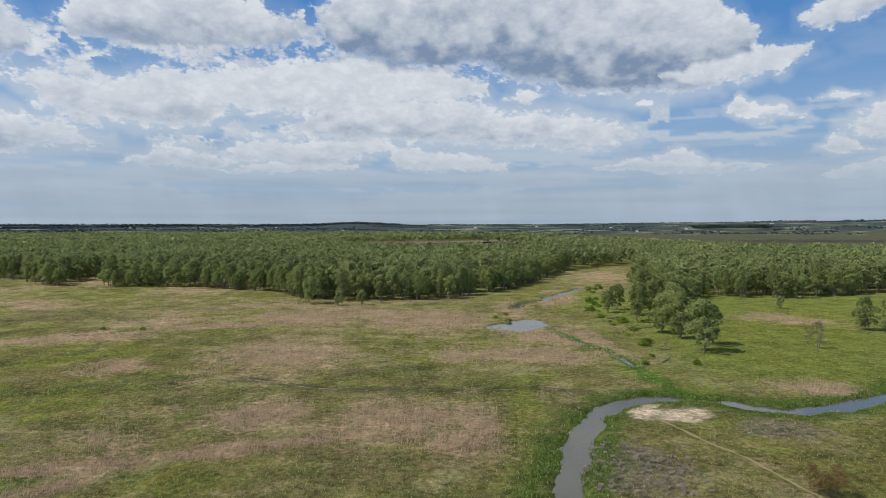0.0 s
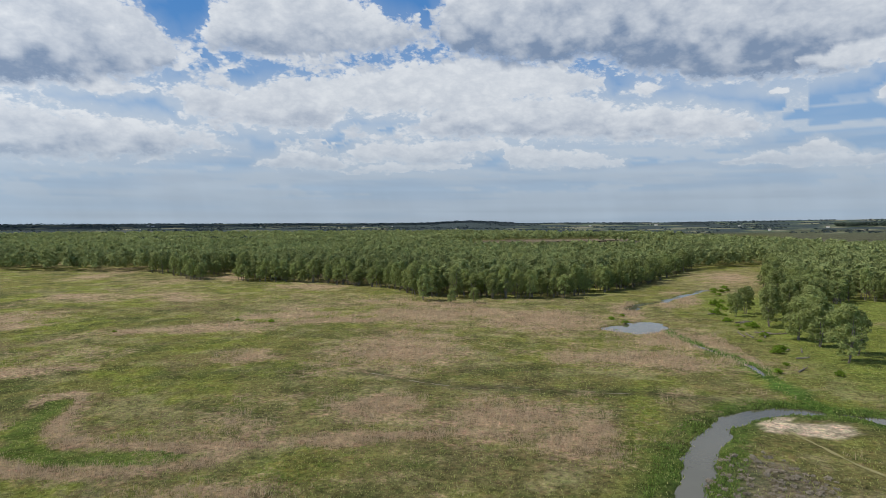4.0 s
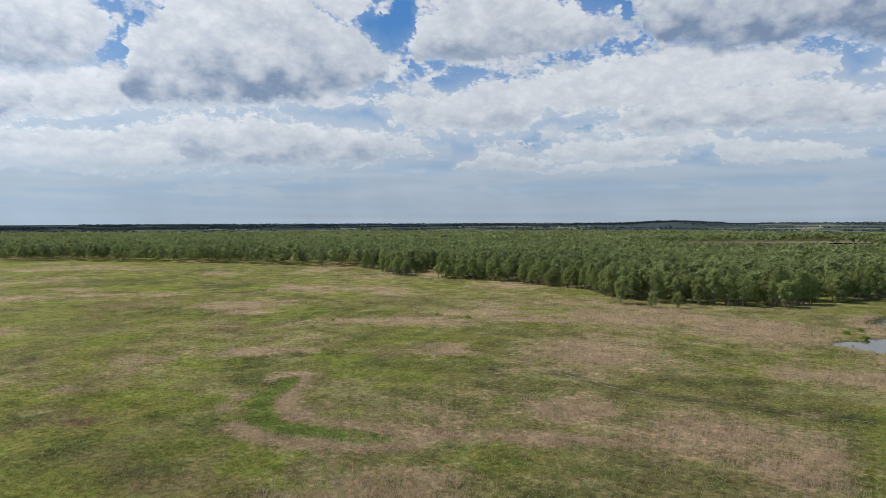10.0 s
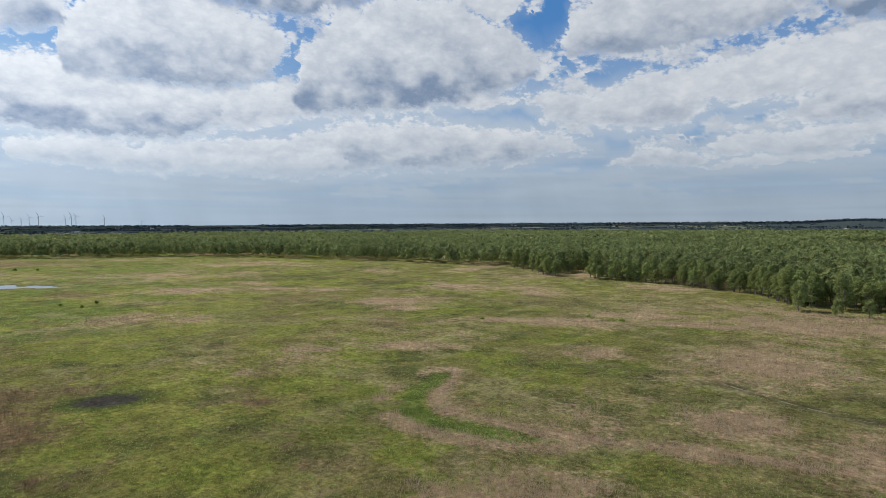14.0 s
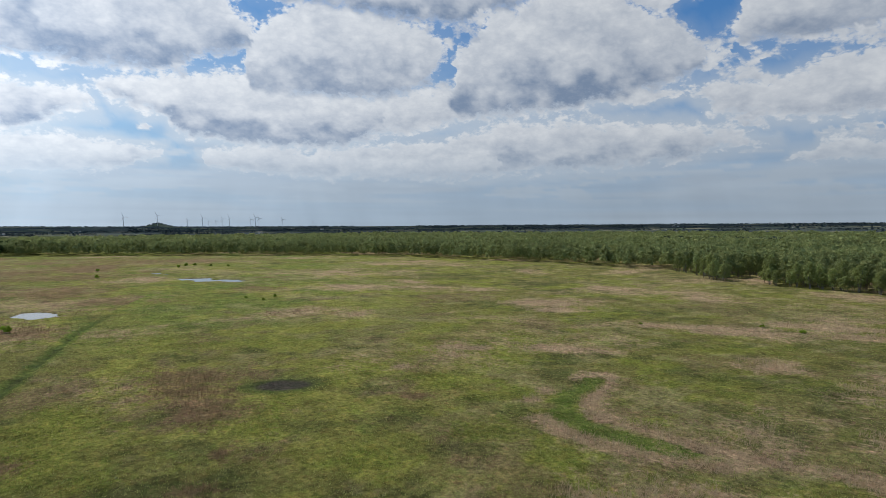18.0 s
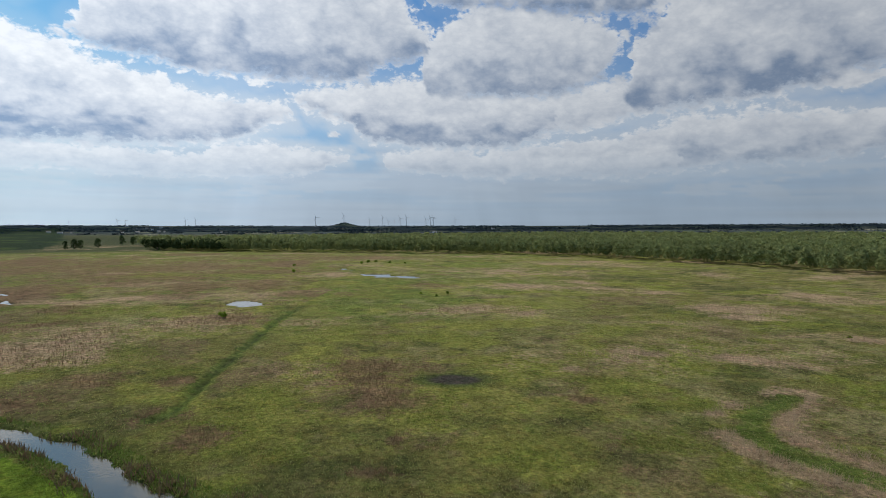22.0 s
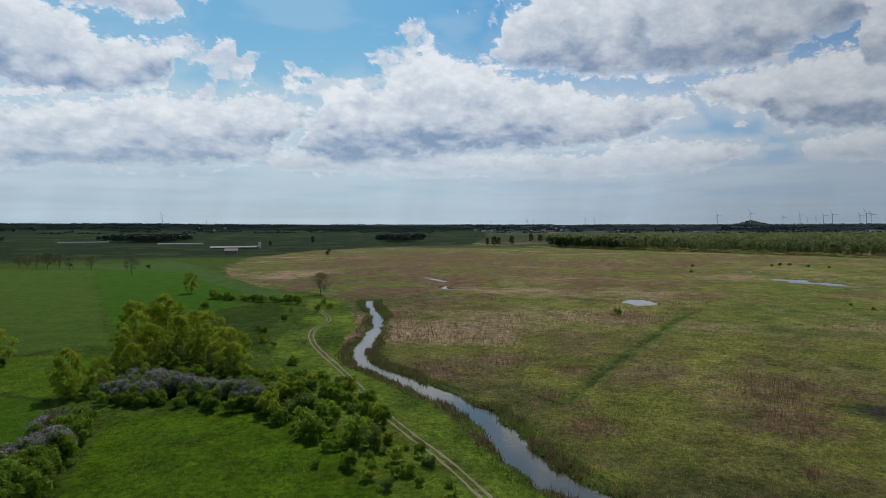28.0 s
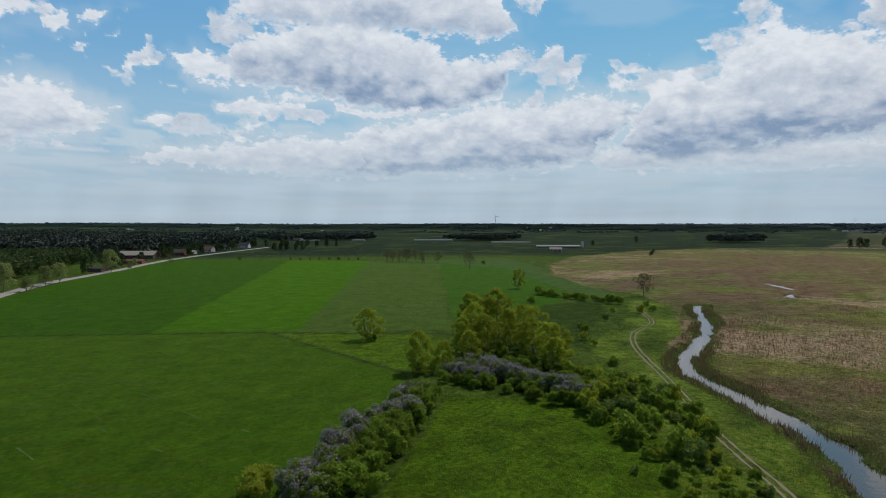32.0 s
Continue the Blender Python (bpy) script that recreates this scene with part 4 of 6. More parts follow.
    bare = (ditch < 1.6) | (tr < 2.4) | (line_gap(x, y, SAND_TRACK) < 1.2) | (line_gap(x, y, WET_TRACK) < 1.5) | (sandy > -0.1) | (pit > 0.1)
    keep = (1 - up) * (1 - wet) * smooth(2.0, 5.0, river) * smooth(-0.02, -0.3, pit) * smooth(0.05, -0.15, sandy) * smooth(1.0, 3.0, ditch) * smooth(0.6, 2.0, brook) * smooth(1500, 1200, r)
    cover = np.stack([np.clip(f + (n_mid - 0.5) * 0.5, -1, 1) * keep - (1 - keep) for f in (tan, brown, lush, dark)], -1)
    return z, np.concatenate([col, rough[..., None]], -1), reed * (1 - wet) * (1 - up), np.where(bare, 1.0, water), upland, lush_k, browner, cover


def ground_sheet():
    az = np.concatenate([np.arange(-42, 180, 0.33), np.arange(180, 318.1, 3.0)])
    rad = np.concatenate([[0.0, 10.0, 20.0, 30.0, 40.0], 50 * np.exp(np.arange(0, math.log(4700 / 50), 0.0105))])
    A, R = np.meshgrid(np.radians(az), rad)
    x, y = -np.sin(A) * R, np.cos(A) * R
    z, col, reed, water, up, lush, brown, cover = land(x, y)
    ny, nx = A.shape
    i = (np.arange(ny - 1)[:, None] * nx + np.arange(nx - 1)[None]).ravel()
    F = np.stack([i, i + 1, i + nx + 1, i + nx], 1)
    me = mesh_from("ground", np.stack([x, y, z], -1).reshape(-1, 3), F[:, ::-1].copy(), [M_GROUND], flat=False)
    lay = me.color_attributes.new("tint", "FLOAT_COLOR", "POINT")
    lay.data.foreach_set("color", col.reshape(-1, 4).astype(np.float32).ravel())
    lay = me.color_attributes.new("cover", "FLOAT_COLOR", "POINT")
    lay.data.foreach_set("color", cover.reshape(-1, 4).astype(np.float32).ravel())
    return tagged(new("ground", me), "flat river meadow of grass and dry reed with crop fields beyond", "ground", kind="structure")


ground_sheet()


def water_sheet(name, line, half, z, label, category):
    t = np.gradient(line, axis=0)
    t /= np.hypot(t[:, 0], t[:, 1])[:, None] + 1e-9
    nrm = np.stack([-t[:, 1], t[:, 0]], 1)
    P = np.stack([line + nrm * half, line - nrm * half], 1).reshape(-1, 2)
    n = len(line)
    i = np.arange(n - 1) * 2
    F = np.stack([i, i + 1, i + 3, i + 2], 1)
    me = mesh_from(name, np.column_stack([P, np.full(len(P), z)]), F, [M_WATER], flat=False)
    return tagged(new(name, me), label, category, kind="structure")


WATER_Z = -0.55
water_sheet("water_river", RIVER, 5.0, WATER_Z, "shallow grey-brown river winding between grassy banks", "river")
water_sheet("water_brook", BROOK[4:], 3.0, WATER_Z + 0.006, "narrow overgrown brook between green sedge", "brook")
water_sheet("water_upper_brook", UPPER, 5.0, WATER_Z, "narrow brook among tan reeds", "brook")
water_sheet("water_upriver", UPRIVER, 3.0, WATER_Z + 0.012, "river reach hidden among brown reeds", "river")
for cx, cy, a, b, turn in POOLS:
    if math.hypot(cx, cy) > 1000:
        a, b = a * 1.2, b * 1.2
    ring = [(cx + 1.6 * (math.cos(k) * a * math.cos(turn) + math.sin(k) * b * math.sin(turn)), cy + 1.6 * (-math.cos(k) * a * math.sin(turn) + math.sin(k) * b * math.cos(turn))) for k in np.arange(24) * math.pi / 12]
    me = mesh_from("pool", [(p[0], p[1], WATER_Z - 0.02) for p in ring], [list(range(23, -1, -1))], [M_WATER])
    tagged(new("water_pool", me), "still pool in the marsh, edged by reeds and mud", "pool", kind="structure")


def ground_z(x, y):
    return float(relief(np.array([x], float), np.array([y], float))[0][0])


def road_sheet():
    t = np.gradient(ROAD, axis=0)
    t /= np.hypot(t[:, 0], t[:, 1])[:, None]
    nrm = np.stack([-t[:, 1], t[:, 0]], 1) * 3.0
    zz = relief(ROAD[:, 0], ROAD[:, 1])[0] + 0.35
    P = np.concatenate([np.column_stack([ROAD + nrm, zz]), np.column_stack([ROAD - nrm, zz]), np.column_stack([ROAD + nrm * 1.25, zz - 0.5]), np.column_stack([ROAD - nrm * 1.25, zz - 0.5])])
    n = len(ROAD)
    i = np.arange(n - 1)
    F = np.concatenate([np.stack([i + a * n, i + b * n, i + 1 + b * n, i + 1 + a * n], 1) for a, b in ((0, 1), (2, 0), (1, 3))])
    me = mesh_from("road", P, F, [M_ROAD])
    return tagged(new("road", me), "pale straight asphalt country road beside the crops", "road", kind="structure")


road_sheet()


def ribbon(name, line, offset, half, lift, material, label, category, ragged=0.3, seed=3, parent=None):
    """A worn strip along a line, a few centimetres over the ground, with uneven edges."""
    rng = np.random.RandomState(seed)
    t = np.gradient(line, axis=0)
    t /= np.hypot(t[:, 0], t[:, 1])[:, None]
    nrm = np.stack([-t[:, 1], t[:, 0]], 1)
    w = half * (1 + ragged * rng.uniform(-1, 1, (len(line), 2)))
    l, r = line + nrm * (offset + w[:, :1]), line + nrm * (offset - w[:, 1:])
    zz = np.maximum(relief(l[:, 0], l[:, 1])[0], relief(r[:, 0], r[:, 1])[0]) + lift
    P = np.concatenate([np.column_stack([l, zz]), np.column_stack([r, zz])])
    n = len(line)
    i = np.arange(n - 1)
    me = mesh_from(name, P, np.stack([i, i + n, i + 1 + n, i + 1], 1), [material])
    ob = new(name, me)
    ob.parent = parent
    return tagged(ob, label, category, kind="" if parent else "structure")


M_DIRT = material("pale_dirt", (0.25, 0.22, 0.135), scale=0.3, fine=3, vary=0.4, bump=0.3)
M_MUD = material("dry_mud", (0.27, 0.235, 0.165), scale=0.3, fine=2, vary=0.5, bump=0.3)
track_thing = tagged(new("road_farm_track"), "grassy farm track with two pale dirt ruts beside the river", "track", kind="structure")
fine_track = polyline(TRACK[::3], 1.2)
for side in (-0.66, 0.66):
    ribbon("rut", fine_track, side, 0.19, 0.05, M_DIRT, "", "", 0.75, 7 + int(side), track_thing)
ribbon("path_sand_track", polyline(SAND_TRACK[::3], 1.5), 0.0, 0.26, 0.10, material("yellowed_grass", (0.25, 0.23, 0.10), scale=0.3, fine=2, vary=0.4), "yellowed wheel track leading off the sandy river bank", "track", 0.9, 4)
rng = np.random.RandomState(8)
fine = polyline(WET_TRACK[::2], 0.8)
k = 4
while k < len(fine) - 12:
    n = rng.randint(3, 9)
    ribbon("path_wet_rut", fine[k:k + n], rng.choice([-0.7, 0.7]) + rng.uniform(-0.3, 0.3), rng.uniform(0.08, 0.24), 0.10, M_MUD, "pale dried mud in an old wheel rut", "track", 0.6, k)
    k += n + rng.randint(0, 9)


# ---- trees and bushes ----
def leaf_cloud(rng, lobes, count, size, jitter=0.75, inner=0.72, corners=4):
    """Leaf clumps spread over the lobes of a crown: folded four-cornered sprays."""
    vol = np.array([l[3] * l[4] * l[5] for l in lobes]) ** 0.67
    pick = rng.choice(len(lobes), count, p=vol / vol.sum())
    L = np.array(lobes)[pick]
    d = rng.normal(size=(count, 3))
    d /= np.linalg.norm(d, axis=1)[:, None]
    d[:, 2] = np.where(d[:, 2] < -0.55, -d[:, 2], d[:, 2])
    c = L[:, :3] + d * L[:, 3:6] * rng.uniform(inner, 1.0, (count, 1)) * np.where(rng.uniform(0, 1, (count, 1)) < 0.14, 1.25, 1.0)
    nrm = d + rng.normal(size=(count, 3)) * jitter * 0.9 + (0, 0, 0.25)
    nrm /= np.linalg.norm(nrm, axis=1)[:, None]
    u = np.cross(nrm, rng.normal(size=(count, 3)))
    u /= np.linalg.norm(u, axis=1)[:, None]
    v = np.cross(nrm, u)
    s = size * rng.uniform(0.55, 1.3, (count, 1))
    a, b = u * s * 0.62, v * s
    k = nrm * s * 0.25
    q = np.stack([c - b, c + a * rng.uniform(0.7, 1.2, (count, 1)) - k, c + b, c - a - k], 1)
    q = q[:, :corners]
    return q.reshape(-1, 3), np.arange(count * corners).reshape(-1, corners)


def crown_lobes(rng, h, spread, low, n, squat=1.0, puff=1.0):
    """Rounded lobes that fill a crown from the height low * h to the top."""
    out = []
    for k in range(n):
        t = (k + 0.5) / n
        z = h * (low + (0.97 - low) * t ** 0.85)
        wide = spread * math.sqrt(max(0.05, 1 - ((t - 0.35) / 0.72) ** 2))
        a = k * 2.4 + rng.uniform(-0.5, 0.5)
        off = wide * rng.uniform(0.3, 0.95) * (1 - 0.45 * smooth(0.72, 1.0, t))
        rr = spread * rng.uniform(0.20, 0.46) * puff
        out.append((math.cos(a) * off, math.sin(a) * off, min(z, h - rr * 0.8), rr, rr, rr * rng.uniform(0.8, 1.15) * squat))
    return out


def trunk_mesh(rng, h, stems, r, low, lobes, sides=6):
    bm = bmesh.new()
    for s in range(stems):
        a = rng.uniform(0, 6.28)
        lean = rng.uniform(0.02, 0.10) * h * (0.5 if stems == 1 else 1)
        foot = (math.cos(a) * 0.25 * (stems > 1), math.sin(a) * 0.25 * (stems > 1), -0.5)
        knee = (foot[0] + math.cos(a) * lean * 0.5, foot[1] + math.sin(a) * lean * 0.5, h * low * 0.9)
        top = (foot[0] + math.cos(a) * lean * 1.6, foot[1] + math.sin(a) * lean * 1.6, h * 0.8)
        tube(bm, foot, knee, r, r * 0.7, sides)
        tube(bm, knee, top, r * 0.7, r * 0.18, sides)
        for l in lobes[s::stems][:4]:
            z = min(l[2], h * 0.75) * rng.uniform(0.6, 0.85)
            k = max(0.0, min(1.0, (z - knee[2]) / max(0.1, top[2] - knee[2])))
            tube(bm, (knee[0] + (top[0] - knee[0]) * k, knee[1] + (top[1] - knee[1]) * k, max(z, knee[2])), l[:3], r * 0.32, r * 0.08, 4)
    me = bpy.data.meshes.new("trunk")
    bm.to_mesh(me)
    bm.free()
    return me


def tree(name, seed, h, spread, low, lobes_n, count, size, leaf, label, category="tree", stems=1, r=0.22, squat=1.0, inner=0.72, bark=None, puff=1.0):
    """A tree as a thing: trunk with limbs, and a crown of leaf sprays."""
    rng = np.random.RandomState(seed)
    thing = tagged(new(name), label, category)
    lobes = crown_lobes(rng, h, spread, low, lobes_n, squat, puff)
    part("trunk", trunk_mesh(rng, h, stems, r, low, lobes), bark or M_BARK, thing)
    v, f = leaf_cloud(rng, lobes, int(count * 2.1), size * 0.84, inner=inner, corners=3)
    part("crown", mesh_from("crown", v, f, [leaf]), None, thing)
    return thing


def place(ob, x, y, scale=1.0, turn=0.0, sz=None, sink=0.1):
    return pose(x, y, ground_z(x, y) - sink, 0, 0, turn) @ Matrix.Diagonal((scale, scale, sz or scale, 1))


# the wood: willows and alders on wet ground
WOOD = [(-990, -140), (-885, -20), (-830, 80), (-770, 190), (-700, 300), (-622, 361), (-483, 395), (-440, 410), (-310, 418), (-274, 393), (-226, 358), (-236, 410), (-222, 412), (-199, 356),
        (-146, 350), (-92, 328), (-69, 296), (-46, 286), (-22, 288), (4, 295), (22, 320), (50, 368), (76, 433), (98, 490), (132, 540), (170, 556), (240, 700), (260, 800), (320, 1900), (-400, 2100), (-1200, 1750), (-1750, 900), (-1600, 200), (-1300, -200)]
WOOD_EAST = [(176, 562), (136, 430), (112, 370), (102, 310), (104, 275), (130, 300), (165, 293), (203, 310), (228, 318), (330, 340), (560, 480), (640, 620), (480, 660), (380, 760), (340, 1000), (330, 1900), (318, 1900), (262, 800), (240, 690)]
CLEARINGS = [(-10, 1150, 200, 390), (300, 1560, 300, 130), (-200, 1200, 200, 60), (-480, 560, 60, 20)]


def wood_points():
    """Places of trees by distance band, with wider spacing further off."""
    rng = np.random.RandomState(11)
    out = []
    for r0, r1, gap in ((200, 520, 5.4), (520, 950, 7.8), (950, 2150, 16.0)):
        n = int(1.9 * (r1 * r1 - r0 * r0) / gap ** 2)
        rr = np.sqrt(rng.uniform(r0 * r0, r1 * r1, n))
        aa = np.radians(rng.uniform(-44, 118, n))
        x, y = -np.sin(aa) * rr, np.cos(aa) * rr
        ok = inside(x, y, WOOD) | inside(x, y, WOOD_EAST)
        for cx, cy, a, b in CLEARINGS:
            ok &= ellipse(x + 60 * (fbm(x * .02, y * .02, 2) - .5), y, cx, cy, a, b, 0.0) < 0
        out.append(np.column_stack([x, y])[ok])
    return out


def thin(points, gap):
    """Drops points that crowd an earlier one."""
    cells, kept = set(), []
    for k, (x, y) in enumerate(points):
        c = (int(x // gap), int(y // gap))
        if c not in cells:
            cells.add(c)
            kept.append(k)
    return points[kept]


def crown_template(seed, h, spread, low, lobes_n, count, size, squat=1.0):
    rng = np.random.RandomState(seed)
    lobes = crown_lobes(rng, h, spread, low, lobes_n, squat)
    return leaf_cloud(rng, lobes, count, size, jitter=0.7, inner=0.65, corners=3)


def join_trees(points, templates, rng, hmin, hmax, trunks):
    """All trees of a stand in one pair of arrays."""
    V, F, Mi, base = [], [], [], 0
    zz = relief(points[:, 0], points[:, 1])[0]
    for (x, y), z in zip(points, zz):
        v, f = templates[rng.randint(len(templates))]
        s, a = rng.uniform(hmin, hmax), rng.uniform(0, 6.28)
        w = s * rng.uniform(0.9, 1.2)
        c, sn = math.cos(a) * w, math.sin(a) * w
        V.append(np.column_stack([v[:, 0] * c - v[:, 1] * sn + x, v[:, 0] * sn + v[:, 1] * c + y, v[:, 2] * s + z]))
        F.append(f + base)
        Mi.append(np.zeros(len(f), int))
        base += len(v)
        if trunks:
            for k in range(2):
                ox, oy, lean, b, t = rng.uniform(-0.8, 0.8), rng.uniform(-0.8, 0.8), rng.uniform(-1.2, 1.2), 0.17, 0.09
                tri = np.array([(0, 1), (-0.87, -0.5), (0.87, -0.5)])
                V.append(np.concatenate([np.column_stack([tri * b + (x + ox, y + oy), np.full(3, z - 0.2)]), np.column_stack([tri * t + (x + ox + lean, y + oy), np.full(3, z + 9.5 * s)])]))
                F.append(np.array([(0, 1, 4), (0, 4, 3), (1, 2, 5), (1, 5, 4), (2, 0, 3), (2, 3, 5)]) + base)
                Mi.append(np.ones(6, int))
                base += 6
    return np.concatenate(V), np.concatenate(F), np.concatenate(Mi)


near, middle, distant = [thin(p, g) for p, g in zip(wood_points(), (4.9, 7.6, 14.5))]
order = np.argsort(line_gap(near[:, 0], near[:, 1], np.array(WOOD[4:26] + WOOD_EAST[1:8]), 80) + np.hypot(near[:, 0], near[:, 1]) * 0.05)
near = near[order]
EDGE_TREES = 260
rng = np.random.RandomState(21)
kinds = [tree("willow_tree", 40 + k, 14.4, 3.2, 0.20, 26, 1150, 0.50, M_WILLOW, "grey-green willow with bare lower stems at the wood's edge", stems=(2, 3, 1, 3, 2)[k], r=0.2) for k in range(5)]
for k, (x, y) in enumerate(near[:EDGE_TREES]):
    m = place(None, x, y, rng.uniform(0.8, 1.12), rng.uniform(0, 360), rng.uniform(0.58, 1.14))
    if k < len(kinds):
        kinds[k].matrix_basis = m
        tagged(kinds[k], group="trees along the wood's edge")
    else:
        copy_thing(kinds[k % 5], m).scale = m.to_scale()
temps = [crown_template(60 + k, 14.4, 3.3, 0.25, 20, 330, 0.98) for k in range(6)]
temps_far = [crown_template(70 + k, 14.4, 3.8, 0.30, 14, 100, 1.9) for k in range(6)]
temps_dist = [crown_template(80 + k, 15.0, 6.0, 0.42, 11, 36, 4.6, 0.8) for k in range(6)]


def stand(name, pts, temps, lo, hi, leaf, label, trunks=False, seed=1):
    v, f, mi = join_trees(pts, temps, np.random.RandomState(seed), lo, hi, trunks)
    return tagged(new(name, mesh_from(name, v, f, [leaf, M_BARK], mi)), label, "woodland", kind="stuff")


stand("woodland", near[EDGE_TREES:], temps, 0.68, 1.2, M_FOREST, "dense wet woodland of willow and alder in spring leaf", True)
stand("woodland", middle, temps_far, 0.68, 1.22, M_FOREST, "dense willow and alder woodland further off", False, 2)
stand("woodland", distant, temps_dist, 0.65, 1.2, M_FOREST, "far woodland canopy of willow and alder", False, 3)


# ---- far country: pine woods and hedgerows up to the horizon ----
def scatter(poly, gap, seed):
    rng = np.random.RandomState(seed)
    p = np.array(poly)
    lo, hi = p.min(0), p.max(0)
    n = int((hi - lo).prod() / gap ** 2 * 1.6)
    q = rng.uniform(lo, hi, (n, 2))
    return thin(q[inside(q[:, 0], q[:, 1], poly)], gap)


pine_temps = [crown_template(90 + k, 15.0, 4.6, 0.30, 8, 40, 3.4) for k in range(4)]
pine_far = [crown_template(95 + k, 15.0, 18.0, 0.1, 9, 24, 9.0, 0.35) for k in range(4)]
grove = [(-14, -400), (-60, -450), (-104, -560), (-150, -660), (-170, -760), (-60, -760), (0, -620), (10, -480)]
stand("young_wood", scatter(grove, 6.5, 31), temps_far, 0.55, 0.9, M_DARKLEAF, "young deciduous wood behind the road")
pines = [(80, -640), (-60, -780), (-170, -790), (-235, -800), (-300, -900), (-420, -1010), (-520, -1080), (-640, -1350), (-640, -1900), (-300, -2400), (200, -2400)]
stand("pine_wood", scatter(pines, 12.5, 32), pine_temps, 0.8, 1.25, M_PINE, "dark pine forest beyond the village")
for poly, seed in (([(-1000, -960), (-1200, -1010), (-1230, -1080), (-1035, -1130)], 33), ([(-700, -1330), (-930, -1260), (-1000, -1500), (-760, -1600)], 34), ([(-1010, -950), (-1090, -930), (-1100, -1000), (-1010, -980)], 35),
                   ([(-1180, -470), (-1330, -470), (-1340, -560), (-1190, -540)], 36), ([(-560, 1150), (-760, 1010), (-700, 930), (-520, 1040)], 37), ([(1180, 2900), (1480, 2750), (1520, 2900), (1230, 3050)], 38)):
    stand("pine_wood", scatter(poly, 9, seed), pine_temps, 0.8, 1.1, M_PINE, "dark compact conifer wood among the fields")


stand("dark_wood", scatter([(-985, -145), (-890, -40), (-960, 30), (-1120, -60), (-1100, -130)], 7.5, 39), temps_far, 0.8, 1.1, M_DARKLEAF, "darker trees at the end of the wet woodland")


def far_rows():
    rng = np.random.RandomState(55)
    pts = []
    for r in (2350, 2550, 2800, 3050, 3300, 3600, 3900, 4200, 4420, 4560):
        a = np.arange(-46, 182, 640.0 / r)
        keep = fbm(a * 0.35 + r, a * 0 + r * 0.01, 4) > (0.38 if r > 4300 else 0.50)
        a = np.radians(a[keep] + rng.uniform(-0.1, 0.1, keep.sum()))
        rr = r + rng.uniform(-60, 60, len(a))
        pts.append(np.column_stack([-np.sin(a) * rr, np.cos(a) * rr]))
    return np.concatenate(pts)


stand("far_woods", far_rows(), pine_far, 0.22, 0.5, M_FARWOOD, "rows of distant woods and hedges on the horizon, coloured with haze blue", False, 5)


# ---- trees along the brook and in the meadow ----
rng = np.random.RandomState(33)
BROOKSIDE = [(71, 167, 14.7), (73, 189, 14.0), (71, 199, 12.9), (71, 223, 14.4), (72, 254, 10.6), (87, 238, 15.6), (82, 238, 14.4), (93, 240, 15.4), (86, 263, 16.2), (78, 178, 12), (77, 205, 13),
             (80, 215, 14), (84, 225, 14), (76, 240, 12), (90, 250, 15), (97, 262, 15), (66, 246, 9), (141, 205, 11.4), (144, 198, 11.1), (142, 258, 5.5), (-46, 269, 6.7), (-60, 277, 12.3), (-36, 272, 7)]
brook_kinds = [tree("riverside_willow", 140 + k, 13.0, 3.9, 0.12, 20, 1200, 0.6, M_WILLOW, "rounded grey-green willow standing on its own in the grass", stems=2, r=0.2) for k in range(3)]
for k, (x, y, h) in enumerate(BROOKSIDE):
    m = place(None, x, y, h / 13 * rng.uniform(0.95, 1.15), rng.uniform(0, 360), h / 13)
    if k < 3:
        brook_kinds[k].matrix_basis = m
        tagged(brook_kinds[k], group="willows by the brook")
    else:
        copy_thing(brook_kinds[k % 3], m).scale = m.to_scale()
bare = tree("leafless_shrub", 151, 7.7, 2.6, 0.25, 9, 260, 0.35, M_WOOD, "nearly leafless grey shrub alone in the meadow", "shrub", stems=5, r=0.09)
bare.matrix_basis = place(None, 106, 173)


def bush(name, seed, h, spread, count, size, leaf, label, blossom=0, category="bush", bloom=None):
    """A bush as a thing: stems, leaf mass and, for lilac, panicles of blossom."""
    r = np.random.RandomState(seed)
    thing = tagged(new(name), label, category)
    lobes = [(r.uniform(-0.66, 0.66) * spread, r.uniform(-0.66, 0.66) * spread, h * r.uniform(0.22, 0.78), spread * r.uniform(0.26, 0.48), spread * r.uniform(0.26, 0.48), h * r.uniform(0.16, 0.27)) for _ in range(13)]
    bm = bmesh.new()
    for l in lobes[:5]:
        tube(bm, (l[0] * 0.15, l[1] * 0.15, -0.2), l[:3], 0.05 * h / 3, 0.015 * h / 3, 4)
    part("wood", bm, M_BARK, thing)
    v, f = leaf_cloud(r, lobes, int(count * 1.5), size * 1.1, inner=0.5, corners=3)
    part("foliage", mesh_from("foliage", v, f, [leaf]), None, thing)
    if blossom:
        v, f = leaf_cloud(r, [(l[0], l[1], l[2] + h * 0.03, l[3] * 1.04, l[4] * 1.04, l[5] * 1.06) for l in lobes], blossom * 2, size * 0.62, inner=0.97, corners=3)
        part("blossom", mesh_from("blossom", v, f, [bloom or M_LILAC]), None, thing, "lilac panicles in blossom")
    return thing


def spread_copies(kinds, spots, group, low=0.92, high=1.08):
    """Copies of a few kinds over spots of x, y, scale."""
    for k, (x, y, s) in enumerate(spots):
        m = place(None, x, y, s * rng.uniform(0.92, 1.1), rng.uniform(0, 360), s * rng.uniform(low, high))
        if k < len(kinds):
            kinds[k].matrix_basis = m
            tagged(kinds[k], group=group)
        else:
            copy_thing(kinds[k % len(kinds)], m).scale = m.to_scale()


